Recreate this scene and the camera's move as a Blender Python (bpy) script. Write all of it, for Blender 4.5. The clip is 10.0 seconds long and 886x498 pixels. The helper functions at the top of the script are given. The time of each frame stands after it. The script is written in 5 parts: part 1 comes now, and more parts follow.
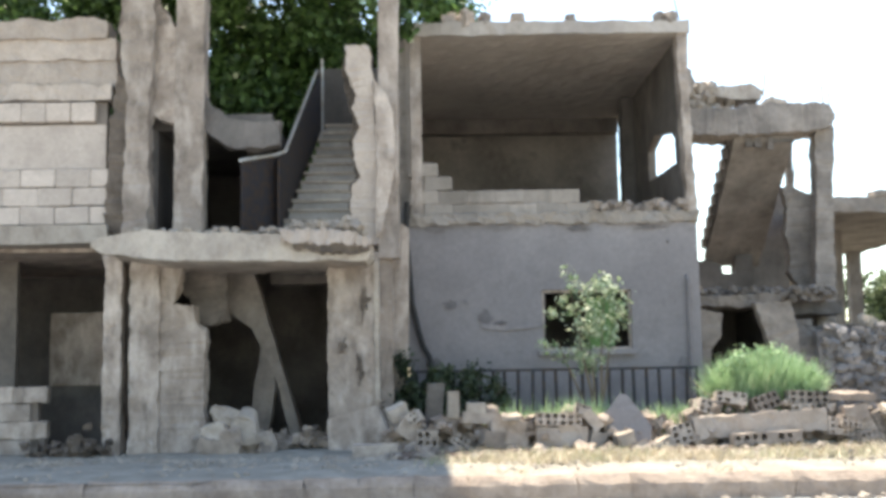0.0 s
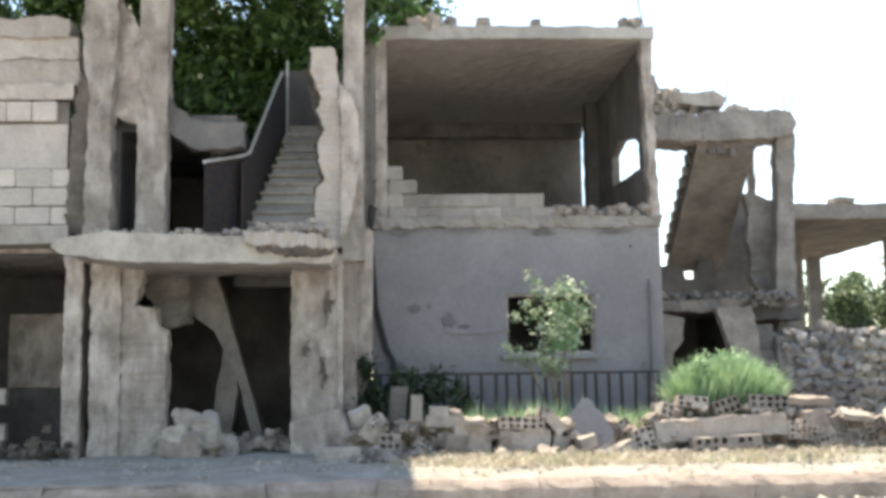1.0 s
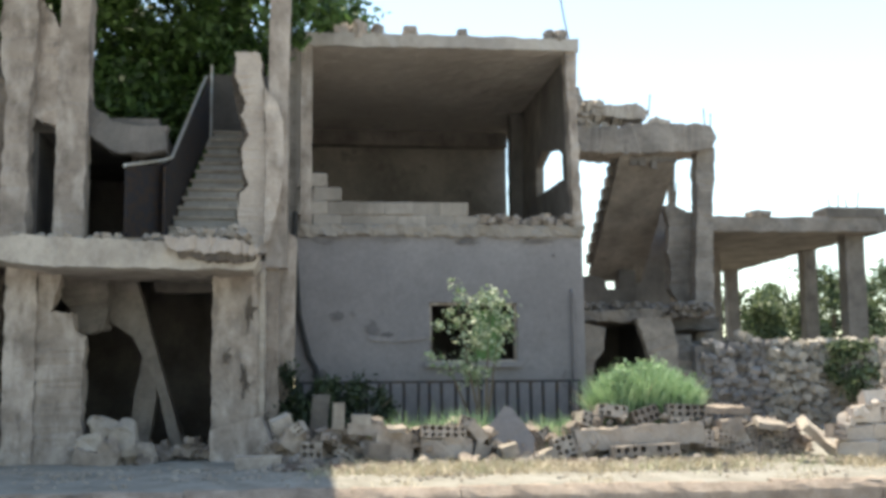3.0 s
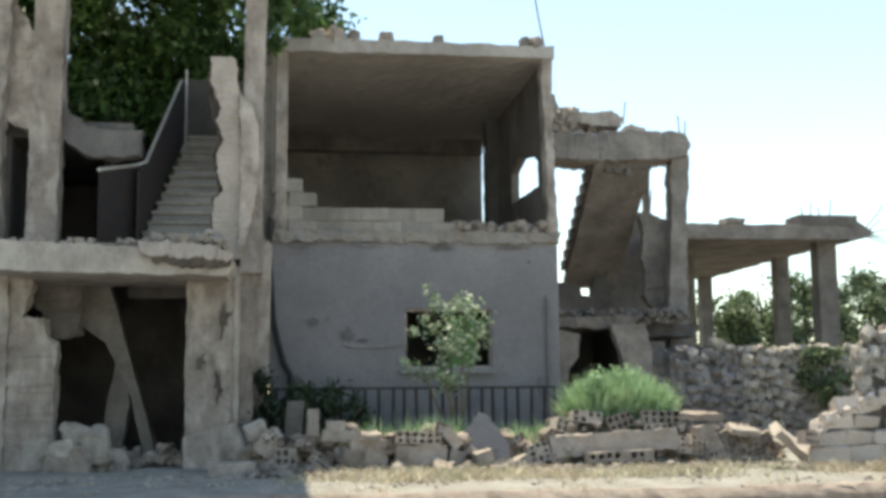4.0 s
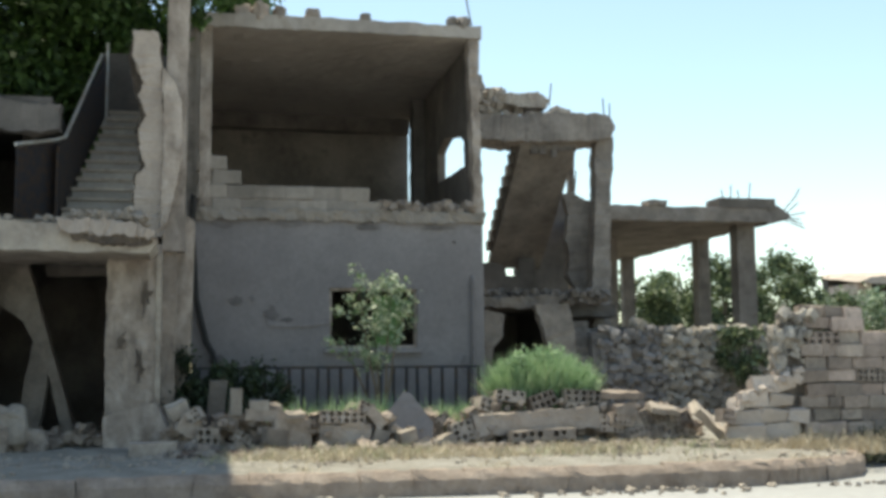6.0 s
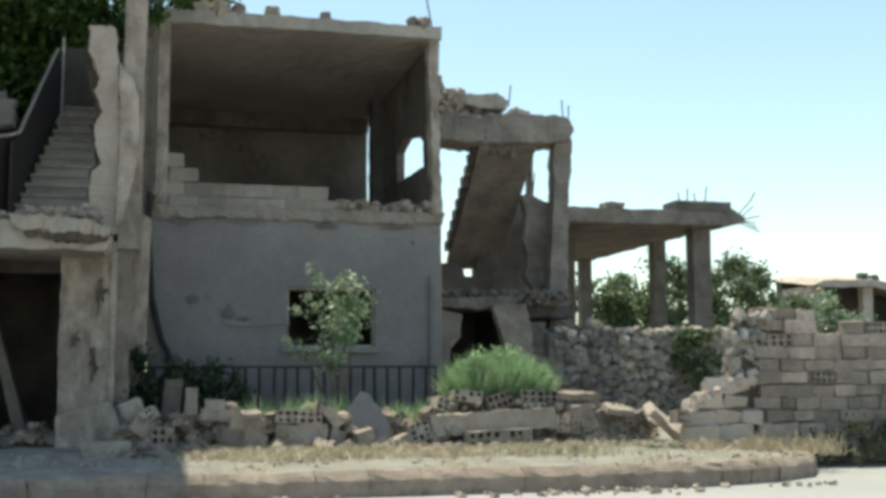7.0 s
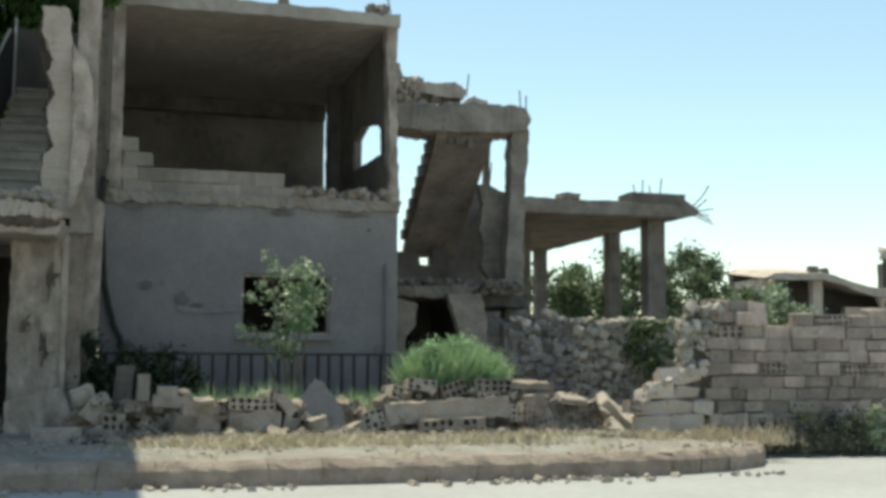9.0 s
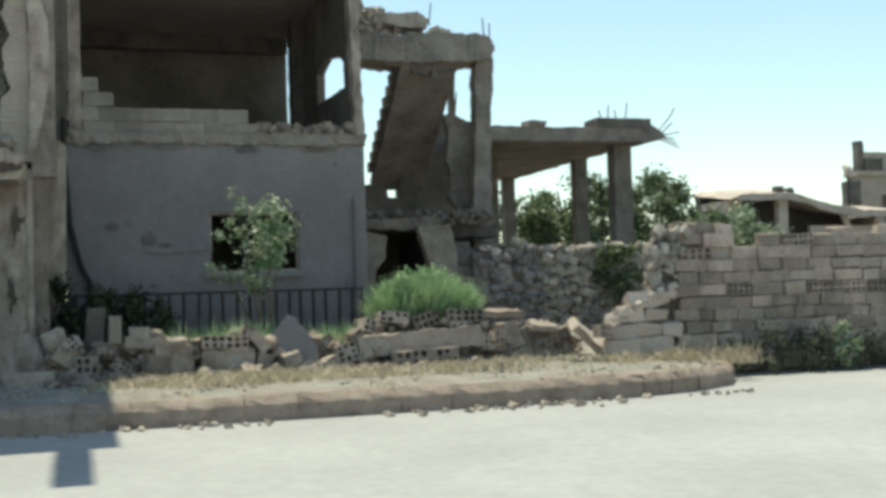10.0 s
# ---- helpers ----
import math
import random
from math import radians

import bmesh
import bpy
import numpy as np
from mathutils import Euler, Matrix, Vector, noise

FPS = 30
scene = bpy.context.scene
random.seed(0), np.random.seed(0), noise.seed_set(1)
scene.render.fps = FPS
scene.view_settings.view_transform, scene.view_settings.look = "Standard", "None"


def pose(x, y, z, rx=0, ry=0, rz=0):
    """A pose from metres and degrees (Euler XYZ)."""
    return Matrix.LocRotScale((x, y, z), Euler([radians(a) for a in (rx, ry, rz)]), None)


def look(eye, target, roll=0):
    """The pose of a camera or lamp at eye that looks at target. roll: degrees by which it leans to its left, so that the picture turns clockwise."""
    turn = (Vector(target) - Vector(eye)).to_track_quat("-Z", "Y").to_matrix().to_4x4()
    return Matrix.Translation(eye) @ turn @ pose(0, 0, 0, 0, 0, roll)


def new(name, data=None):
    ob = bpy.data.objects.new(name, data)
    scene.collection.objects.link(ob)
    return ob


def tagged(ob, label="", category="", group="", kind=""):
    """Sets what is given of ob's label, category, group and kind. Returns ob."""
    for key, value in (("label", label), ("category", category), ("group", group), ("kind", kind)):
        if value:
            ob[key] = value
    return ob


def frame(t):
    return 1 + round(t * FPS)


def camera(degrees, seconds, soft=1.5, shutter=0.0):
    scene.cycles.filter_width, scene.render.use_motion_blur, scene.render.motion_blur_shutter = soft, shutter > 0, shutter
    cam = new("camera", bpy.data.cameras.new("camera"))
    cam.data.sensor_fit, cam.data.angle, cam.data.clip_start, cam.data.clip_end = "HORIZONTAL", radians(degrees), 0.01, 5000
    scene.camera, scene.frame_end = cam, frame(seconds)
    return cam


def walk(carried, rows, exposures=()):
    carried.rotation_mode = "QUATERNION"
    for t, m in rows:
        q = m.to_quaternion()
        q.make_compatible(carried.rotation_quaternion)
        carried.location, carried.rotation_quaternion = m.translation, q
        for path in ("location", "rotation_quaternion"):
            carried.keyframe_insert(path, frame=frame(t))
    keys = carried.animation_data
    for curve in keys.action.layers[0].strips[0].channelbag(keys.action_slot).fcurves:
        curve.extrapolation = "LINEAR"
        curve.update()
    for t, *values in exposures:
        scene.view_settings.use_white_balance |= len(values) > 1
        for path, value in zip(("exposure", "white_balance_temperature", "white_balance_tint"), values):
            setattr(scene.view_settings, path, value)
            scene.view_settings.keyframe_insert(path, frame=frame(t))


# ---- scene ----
cam = camera(42.8, 10.0, soft=3.7)
PATH = [
    (0, (0.0, 0.0, 1.13), (0.0412, 1.9873, 1.3510), -0.96),
    (0.5, (0.0, 0.0, 1.13), (0.0716, 1.9865, 1.3511), -0.63),
    (1, (0.0, 0.0, 1.13), (0.1044, 1.9844, 1.3561), -0.76),
    (1.5, (0.0, 0.0, 1.13), (0.1366, 1.9820, 1.3605), -0.66),
    (2, (0.0, 0.0, 1.13), (0.1735, 1.9791, 1.3608), -0.31),
    (2.5, (0.0, 0.0, 1.13), (0.2107, 1.9752, 1.3629), -0.47),
    (4, (0.0, 0.0, 1.13), (0.2810, 1.9644, 1.3794), -0.47),
    (4.5, (0.0, 0.0, 1.13), (0.3099, 1.9608, 1.3736), -0.68),
    (5, (0.0, 0.0, 1.13), (0.3407, 1.9576, 1.3577), -0.68),
    (5.5, (0.0, 0.0, 1.13), (0.3715, 1.9532, 1.3465), -0.57),
    (7, (0.0, 0.0, 1.13), (0.4827, 1.9292, 1.3424), -0.19),
    (7.5, (0.0, 0.0, 1.13), (0.4991, 1.9247, 1.3452), 0.02),
    (8, (0.0, 0.0, 1.13), (0.5187, 1.9201, 1.3404), 0.17),
    (8.5, (0.0, 0.0, 1.13), (0.5428, 1.9142, 1.3325), 0.17),
    (9, (0.0, 0.0, 1.13), (0.5582, 1.9109, 1.3225), 0.30),
    (9.5, (0.0, 0.0, 1.13), (0.5738, 1.9071, 1.3136), 0.36),
    (9.9, (0.0, 0.0, 1.13), (0.5921, 1.9013, 1.3158), -0.28),
    (10, (0.0, 0.0, 1.13), (0.6121, 1.9027, 1.2008), -1.69),
]
EXPOSURES = [(0.0, 1.82, 7800, 7), (1.0, 1.72, 7800, 7), (2.5, 1.43, 7800, 5), (4.5, 1.0, 7800, 1), (5.5, 0.84, 7800, 1), (7.5, 0.6, 7800, -5), (10.0, 0.5, 7700, -5)]
walk(cam, [(t, look(eye, target, roll)) for t, eye, target, roll in PATH], EXPOSURES)

# ---- light: high sun behind the houses, hazy sky ----
SUN = Vector((-0.06, 0.29, 0.95)).normalized()
world = bpy.data.worlds.new("sky")
scene.world = world
world.use_nodes = True
wn = world.node_tree.nodes
sky = wn.new("ShaderNodeTexSky")
sky.sky_type = "NISHITA"
sky.sun_disc = False
sky.sun_elevation = math.asin(SUN.z)
sky.sun_rotation = math.atan2(SUN.x, SUN.y)
sky.air_density, sky.dust_density, sky.ozone_density = 1.0, 0.4, 1.5
world.node_tree.links.new(sky.outputs[0], wn["Background"].inputs[0])
wn["Background"].inputs[1].default_value = 0.15
sun_data = bpy.data.lights.new("sun", "SUN")
sun_data.energy, sun_data.angle, sun_data.color = 4.2, radians(0.6), (1.0, 0.965, 0.91)
sun = new("sun", sun_data)
sun.matrix_basis = look((0, 0, 30), tuple(Vector((0, 0, 30)) - SUN))

# ---- materials ----
rng = random.Random(7)


def tree_of(name):
    m = bpy.data.materials.new(name)
    m.use_nodes = True
    return m, m.node_tree.nodes, m.node_tree.links, m.node_tree.nodes["Principled BSDF"]


def mineral(name, light, dark, stain=(0.09, 0.075, 0.06), stained=0.45, scale=1.0, rough=0.92, bump=0.35, vary=0.25, streak=True, flake=None, flaked=0.8, alt=None):
    """Weathered concrete, plaster, stone or earth: patches, stains, grain and a rough relief."""
    m, n, l, b = tree_of(name)
    geo = n.new("ShaderNodeNewGeometry")
    big = n.new("ShaderNodeTexNoise")
    big.inputs["Scale"].default_value, big.inputs["Detail"].default_value, big.inputs["Roughness"].default_value = 1.1 * scale, 6, 0.62
    l.new(geo.outputs["Position"], big.inputs["Vector"])
    ramp = n.new("ShaderNodeValToRGB")
    ramp.color_ramp.elements[0].position, ramp.color_ramp.elements[1].position = 0.36, 0.64
    ramp.color_ramp.elements[0].color, ramp.color_ramp.elements[1].color = (*dark, 1), (*light, 1)
    l.new(big.outputs["Fac"], ramp.inputs["Fac"])
    grain = n.new("ShaderNodeTexNoise")
    grain.inputs["Scale"].default_value, grain.inputs["Detail"].default_value, grain.inputs["Roughness"].default_value = 14 * scale, 8, 0.7
    l.new(geo.outputs["Position"], grain.inputs["Vector"])
    gr = n.new("ShaderNodeMapRange")
    gr.inputs["From Min"].default_value, gr.inputs["From Max"].default_value = 0.3, 0.7
    gr.inputs["To Min"].default_value, gr.inputs["To Max"].default_value = 0.86, 1.1
    l.new(grain.outputs["Fac"], gr.inputs["Value"])
    info = n.new("ShaderNodeObjectInfo")
    ov = n.new("ShaderNodeMapRange")
    ov.inputs["To Min"].default_value, ov.inputs["To Max"].default_value = 1 - vary, 1 + vary * 0.6
    l.new(info.outputs["Random"], ov.inputs["Value"])
    mul = n.new("ShaderNodeMath")
    mul.operation = "MULTIPLY"
    l.new(gr.outputs[0], mul.inputs[0]), l.new(ov.outputs[0], mul.inputs[1])
    mapping = n.new("ShaderNodeMapping")
    mapping.inputs["Scale"].default_value = (2.3, 2.3, 1.05) if streak else (1.7, 1.7, 1.7)
    l.new(geo.outputs["Position"], mapping.inputs["Vector"])
    st = n.new("ShaderNodeTexNoise")
    st.inputs["Scale"].default_value, st.inputs["Detail"].default_value, st.inputs["Roughness"].default_value = 1.3 * scale, 7, 0.68
    l.new(mapping.outputs[0], st.inputs["Vector"])
    sr = n.new("ShaderNodeMapRange")
    sr.inputs["From Min"].default_value, sr.inputs["From Max"].default_value = 0.52, 0.78
    sr.inputs["To Min"].default_value, sr.inputs["To Max"].default_value = 0.0, stained
    l.new(st.outputs["Fac"], sr.inputs["Value"])
    mix = n.new("ShaderNodeMix")
    mix.data_type = "RGBA"
    mix.inputs["B"].default_value = (*stain, 1)
    l.new(ramp.outputs["Color"], mix.inputs["A"]), l.new(sr.outputs[0], mix.inputs["Factor"])
    tone = mix.outputs["Result"]
    if alt:
        # some pieces come from another batch
        pick = n.new("ShaderNodeTexWhiteNoise")
        pick.noise_dimensions = "1D"
        l.new(info.outputs["Random"], pick.inputs["W"])
        batch = n.new("ShaderNodeMix")
        batch.data_type = "RGBA"
        batch.blend_type = "MULTIPLY"
        batch.inputs["B"].default_value = (*alt, 1)
        l.new(pick.outputs["Value"], batch.inputs["Factor"]), l.new(tone, batch.inputs["A"])
        tone = batch.outputs["Result"]
    if flake:
        fn = n.new("ShaderNodeTexNoise")
        fn.inputs["Scale"].default_value, fn.inputs["Detail"].default_value, fn.inputs["Roughness"].default_value = 1.7 * scale, 6, 0.6
        fm = n.new("ShaderNodeMapping")
        fm.inputs["Location"].default_value, fm.inputs["Scale"].default_value = (5.3, 1.7, 2.9), (1.2, 1.2, 0.55)
        l.new(geo.outputs["Position"], fm.inputs["Vector"]), l.new(fm.outputs[0], fn.inputs["Vector"])
        fr = n.new("ShaderNodeMapRange")
        fr.inputs["From Min"].default_value, fr.inputs["From Max"].default_value = 0.48, 0.66
        fr.inputs["To Max"].default_value = flaked
        l.new(fn.outputs["Fac"], fr.inputs["Value"])
        fx = n.new("ShaderNodeMix")
        fx.data_type = "RGBA"
        fx.inputs["B"].default_value = (*flake, 1)
        l.new(fr.outputs[0], fx.inputs["Factor"]), l.new(tone, fx.inputs["A"])
        tone = fx.outputs["Result"]
    scale_c = n.new("ShaderNodeVectorMath")
    scale_c.operation = "SCALE"
    l.new(tone, scale_c.inputs[0]), l.new(mul.outputs[0], scale_c.inputs["Scale"])
    l.new(scale_c.outputs[0], b.inputs["Base Color"])
    b.inputs["Roughness"].default_value = rough
    bp = n.new("ShaderNodeBump")
    bp.inputs["Strength"].default_value, bp.inputs["Distance"].default_value = bump, 0.03
    l.new(grain.outputs["Fac"], bp.inputs["Height"])
    l.new(bp.outputs[0], b.inputs["Normal"])
    return m


def leafy(name, a, c, rough=0.55, thru=0.25):
    """Leaves that differ from one to the next and let some light through."""
    m, n, l, b = tree_of(name)
    geo = n.new("ShaderNodeNewGeometry")
    ramp = n.new("ShaderNodeValToRGB")
    ramp.color_ramp.elements[0].color, ramp.color_ramp.elements[1].color = (*a, 1), (*c, 1)
    l.new(geo.outputs["Random Per Island"], ramp.inputs["Fac"])
    l.new(ramp.outputs["Color"], b.inputs["Base Color"])
    b.inputs["Roughness"].default_value = rough
    tr = n.new("ShaderNodeBsdfTranslucent")
    l.new(ramp.outputs["Color"], tr.inputs["Color"])
    mixer = n.new("ShaderNodeMixShader")
    mixer.inputs[0].default_value = thru
    l.new(b.outputs[0], mixer.inputs[1]), l.new(tr.outputs[0], mixer.inputs[2])
    l.new(mixer.outputs[0], n["Material Output"].inputs["Surface"])
    return m


def metal(name, colour, rough=0.55, metallic=0.6):
    m, n, l, b = tree_of(name)
    geo = n.new("ShaderNodeNewGeometry")
    t = n.new("ShaderNodeTexNoise")
    t.inputs["Scale"].default_value, t.inputs["Detail"].default_value = 9, 6
    l.new(geo.outputs["Position"], t.inputs["Vector"])
    ramp = n.new("ShaderNodeValToRGB")
    ramp.color_ramp.elements[0].position, ramp.color_ramp.elements[1].position = 0.4, 0.65
    ramp.color_ramp.elements[0].color = (*colour, 1)
    ramp.color_ramp.elements[1].color = (colour[0] * 0.8 + 0.03, colour[1] * 0.7 + 0.012, colour[2] * 0.6, 1)
    l.new(t.outputs["Fac"], ramp.inputs["Fac"]), l.new(ramp.outputs["Color"], b.inputs["Base Color"])
    b.inputs["Roughness"].default_value, b.inputs["Metallic"].default_value = rough, metallic
    return m


M_PLASTER = mineral("grey_blue_plaster", (0.243, 0.222, 0.223), (0.186, 0.169, 0.171), (0.105, 0.092, 0.092), 0.5, 0.9, bump=0.2, streak=False)
M_CEIL = mineral("smoked_ceiling_plaster", (0.54, 0.478, 0.425), (0.39, 0.34, 0.30), (0.19, 0.162, 0.14), 0.55, 0.5, bump=0.15, streak=False)
M_ROOM = mineral("smoked_room_plaster", (0.339, 0.293, 0.256), (0.239, 0.205, 0.177), (0.101, 0.083, 0.068), 0.6, 0.6, bump=0.12)
M_CONC = mineral("worn_concrete", (0.417, 0.341, 0.289), (0.233, 0.187, 0.156), (0.068, 0.050, 0.039), 0.8, 1.7, bump=0.8, flake=(0.614, 0.526, 0.463), flaked=0.65)
M_PALE = mineral("pale_broken_concrete", (0.487, 0.420, 0.357), (0.324, 0.273, 0.231), (0.141, 0.105, 0.084), 0.7, 1.5, bump=0.8)
# Concrete about half as bright as M_CONC.
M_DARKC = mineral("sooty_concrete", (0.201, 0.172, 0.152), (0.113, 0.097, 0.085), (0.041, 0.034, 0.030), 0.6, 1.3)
# Near-black plaster: the shade of rooms, voids and recesses put into colour.
M_SHADE = mineral("soot_black_plaster", (0.165, 0.145, 0.135), (0.10, 0.09, 0.084), (0.045, 0.042, 0.04), 0.5, 1.0)
M_RUIN = mineral("grey_weathered_concrete", (0.305, 0.262, 0.230), (0.175, 0.149, 0.131), (0.065, 0.053, 0.045), 0.75, 1.9, bump=0.9, streak=False)
M_BLOCK = mineral("cement_block", (0.545, 0.42, 0.362), (0.345, 0.264, 0.226), (0.12, 0.09, 0.074), 0.75, 2.6, vary=0.38, bump=1.0, streak=False, alt=(0.80, 0.87, 0.86))
M_MORTAR = mineral("mortar", (0.215, 0.178, 0.150), (0.13, 0.107, 0.09), scale=1.5)
M_JOINT = mineral("sandy_mortar", (0.20, 0.163, 0.137), (0.085, 0.069, 0.058), (0.04, 0.033, 0.028), 0.8, 3.0, bump=0.9)
# Mottled dark plaster of the open room's back wall.
M_BACKWALL = mineral("smoked_back_wall", (0.31, 0.266, 0.233), (0.17, 0.146, 0.127), (0.06, 0.05, 0.043), 0.9, 0.8, streak=False)
M_PALEBLOCK = mineral("pale_cement_block", (0.53, 0.447, 0.39), (0.42, 0.35, 0.303), (0.26, 0.21, 0.175), 0.5, 1.8, vary=0.16, streak=False)
M_RUBBLE = mineral("rubble_concrete", (0.50, 0.43, 0.375), (0.285, 0.24, 0.207), (0.115, 0.09, 0.072), 0.7, 3.0, vary=0.45, bump=0.8, streak=False, alt=(0.88, 0.82, 0.78))
M_STONE = mineral("field_stone", (0.50, 0.45, 0.395), (0.27, 0.238, 0.208), (0.09, 0.078, 0.066), 0.5, 3.2, vary=0.35, bump=0.9, streak=False)
M_DIRT = mineral("dusty_earth", (0.320, 0.300, 0.268), (0.205, 0.188, 0.162), (0.115, 0.098, 0.078), 0.7, 2.2, bump=1.0, streak=False)
M_YARD = mineral("overgrown_yard_earth", (0.165, 0.155, 0.13), (0.11, 0.103, 0.085), (0.06, 0.057, 0.047), 0.5, 1.0, streak=False)
M_ROAD = mineral("bleached_asphalt", (0.440, 0.438, 0.432), (0.375, 0.373, 0.37), (0.272, 0.264, 0.255), 0.35, 0.5, rough=0.85, bump=0.2, streak=False)
M_KERB = mineral("kerb_concrete", (0.43, 0.34, 0.28), (0.26, 0.20, 0.163), (0.12, 0.087, 0.068), 0.75, 2.6, vary=0.04, bump=1.0, streak=False)
M_CREAM = mineral("cream_broken_plaster", (0.50, 0.42, 0.362), (0.385, 0.318, 0.272), (0.23, 0.175, 0.142), 0.55, 1.5, bump=0.9, vary=0.12)
# Red-brown soil, darkened by the shade put in under the rubble row.
M_CLOD = mineral("red_brown_soil", (0.195, 0.14, 0.113), (0.115, 0.08, 0.066), (0.06, 0.045, 0.038), 0.5, 2.5, bump=0.9, streak=False)
# Stone about half as bright as M_STONE.
M_DARKSTONE = mineral("smoke_blackened_stone", (0.27, 0.245, 0.235), (0.16, 0.146, 0.14), (0.065, 0.058, 0.055), 0.6, 2.0, vary=0.3, streak=False)
M_STEP = mineral("dusty_stair_terrazzo", (0.42, 0.388, 0.365), (0.33, 0.303, 0.285), (0.18, 0.16, 0.148), 0.4, 2.0, streak=False)
M_BROWN = mineral("burnt_brown_masonry", (0.16, 0.125, 0.10), (0.075, 0.058, 0.047), (0.03, 0.025, 0.02), 0.6, 2.5, bump=0.8)
M_IRON = metal("dark_painted_iron", (0.022, 0.025, 0.034), 0.6, 0.2)
M_PANEL = metal("dark_sheet_iron", (0.018, 0.017, 0.022), 0.8, 0.0)
M_RAIL = metal("worn_rail", (0.5, 0.5, 0.49), 0.5, 0.2)
M_REBAR = metal("rusty_rebar", (0.13, 0.085, 0.06), 0.8, 0.4)
M_PIPE = mineral("black_pipe", (0.035, 0.033, 0.033), (0.02, 0.02, 0.02), scale=3)
M_LEAF = leafy("sapling_leaf", (0.09, 0.16, 0.06), (0.48, 0.53, 0.40), 0.35, 0.3)
M_TREE = leafy("tree_leaf", (0.022, 0.05, 0.014), (0.12, 0.21, 0.055), thru=0.35)
M_HEDGE = leafy("dark_hedge_leaf", (0.010, 0.018, 0.009), (0.048, 0.072, 0.03))
M_FARLEAF = leafy("far_tree_leaf", (0.022, 0.045, 0.018), (0.20, 0.25, 0.13), thru=0.35)
M_GRASS = leafy("fresh_green_blade", (0.14, 0.26, 0.11), (0.42, 0.55, 0.34), thru=0.35)
M_PALEGRASS = leafy("pale_trodden_grass", (0.26, 0.28, 0.16), (0.47, 0.45, 0.32), thru=0.25)
M_WEED = leafy("grey_green_weed", (0.05, 0.055, 0.036), (0.12, 0.13, 0.085), rough=0.9, thru=0.25)
M_STRAW = leafy("dry_straw", (0.30, 0.245, 0.165), (0.56, 0.48, 0.36), thru=0.2)
M_BARK = mineral("bark", (0.16, 0.125, 0.09), (0.09, 0.07, 0.05), scale=4)

# ---- building helpers ----


def thing(name, at, label, category, group="", kind=""):
    e = new(name)
    e.matrix_basis = Matrix.Translation(at)
    e.empty_display_size = 0.2
    return tagged(e, label, category, group, kind)


def hang(ob, parent):
    ob.parent = parent
    ob.matrix_parent_inverse = parent.matrix_basis.inverted()
    return ob


def mesh_of(bm, name, material):
    bmesh.ops.recalc_face_normals(bm, faces=bm.faces)
    me = bpy.data.meshes.new(name)
    bm.to_mesh(me)
    bm.free()
    me.materials.append(material)
    return me


def part(name, bm, material, parent, label="", kind=""):
    ob = new(name, mesh_of(bm, name, material))
    if label or kind:
        tagged(ob, label, kind=kind)
    return hang(ob, parent)


def piece(name, me, parent, m):
    ob = new(name, me)
    ob.matrix_basis = m
    return hang(ob, parent)


def roughen(bm, amp, freq=2.3, fine=0.55):
    for v in bm.verts:
        p = v.co.copy()
        v.co += noise.noise_vector(p * freq) * amp * 0.8 + noise.noise_vector(p * freq * 4.3 + Vector((7, 3, 1))) * amp * fine
    return bm


def box(x0, x1, y0, y1, z0, z1, step=0.0, amp=0.0, freq=2.3, bevel=0.0):
    """A box, cut into cells of about step metres and roughened by amp."""
    bm = bmesh.new()
    bmesh.ops.create_cube(bm, size=1)
    for v in bm.verts:
        v.co = Vector((x0 if v.co.x < 0 else x1, y0 if v.co.y < 0 else y1, z0 if v.co.z < 0 else z1))
    if step:
        for axis, a, c in ((0, x0, x1), (1, y0, y1), (2, z0, z1)):
            n = max(1, round((c - a) / step))
            for i in range(1, n):
                co, no = Vector((0, 0, 0)), Vector((0, 0, 0))
                co[axis], no[axis] = a + (c - a) * i / n, 1
                bmesh.ops.bisect_plane(bm, geom=bm.verts[:] + bm.edges[:] + bm.faces[:], plane_co=co, plane_no=no)
    if bevel:
        bmesh.ops.bevel(bm, geom=bm.edges[:], offset=bevel, segments=1, affect="EDGES", clamp_overlap=True)
    if amp:
        roughen(bm, amp, freq)
    return bm


def prism(outline, y0, y1, step=0.15, amp=0.03, freq=3.0, shift=(0, 0)):
    """A slab of a broken outline in x and z, from y0 to y1; its back is moved by shift in x and z."""
    bm = bmesh.new()
    pts = []
    for (ax, az), (cx, cz) in zip(outline, outline[1:] + outline[:1]):
        n = max(1, round(math.hypot(cx - ax, cz - az) / step))
        pts += [(ax + (cx - ax) * i / n, az + (cz - az) * i / n) for i in range(n)]
    rows = max(1, round((y1 - y0) / (step * 2)))
    rings = []
    for r in range(rows + 1):
        k = r / rows
        rings.append([bm.verts.new((x + shift[0] * k, y0 + (y1 - y0) * k, z + shift[1] * k)) for x, z in pts])
    for a, c in zip(rings, rings[1:]):
        for i in range(len(pts)):
            j = (i + 1) % len(pts)
            bm.faces.new((a[i], a[j], c[j], c[i]))
    for ring in (rings[0], rings[-1]):
        f = bm.faces.new(ring)
        f.normal_update()
        bmesh.ops.triangulate(bm, faces=[f])
    return roughen(bm, amp, freq) if amp else bm


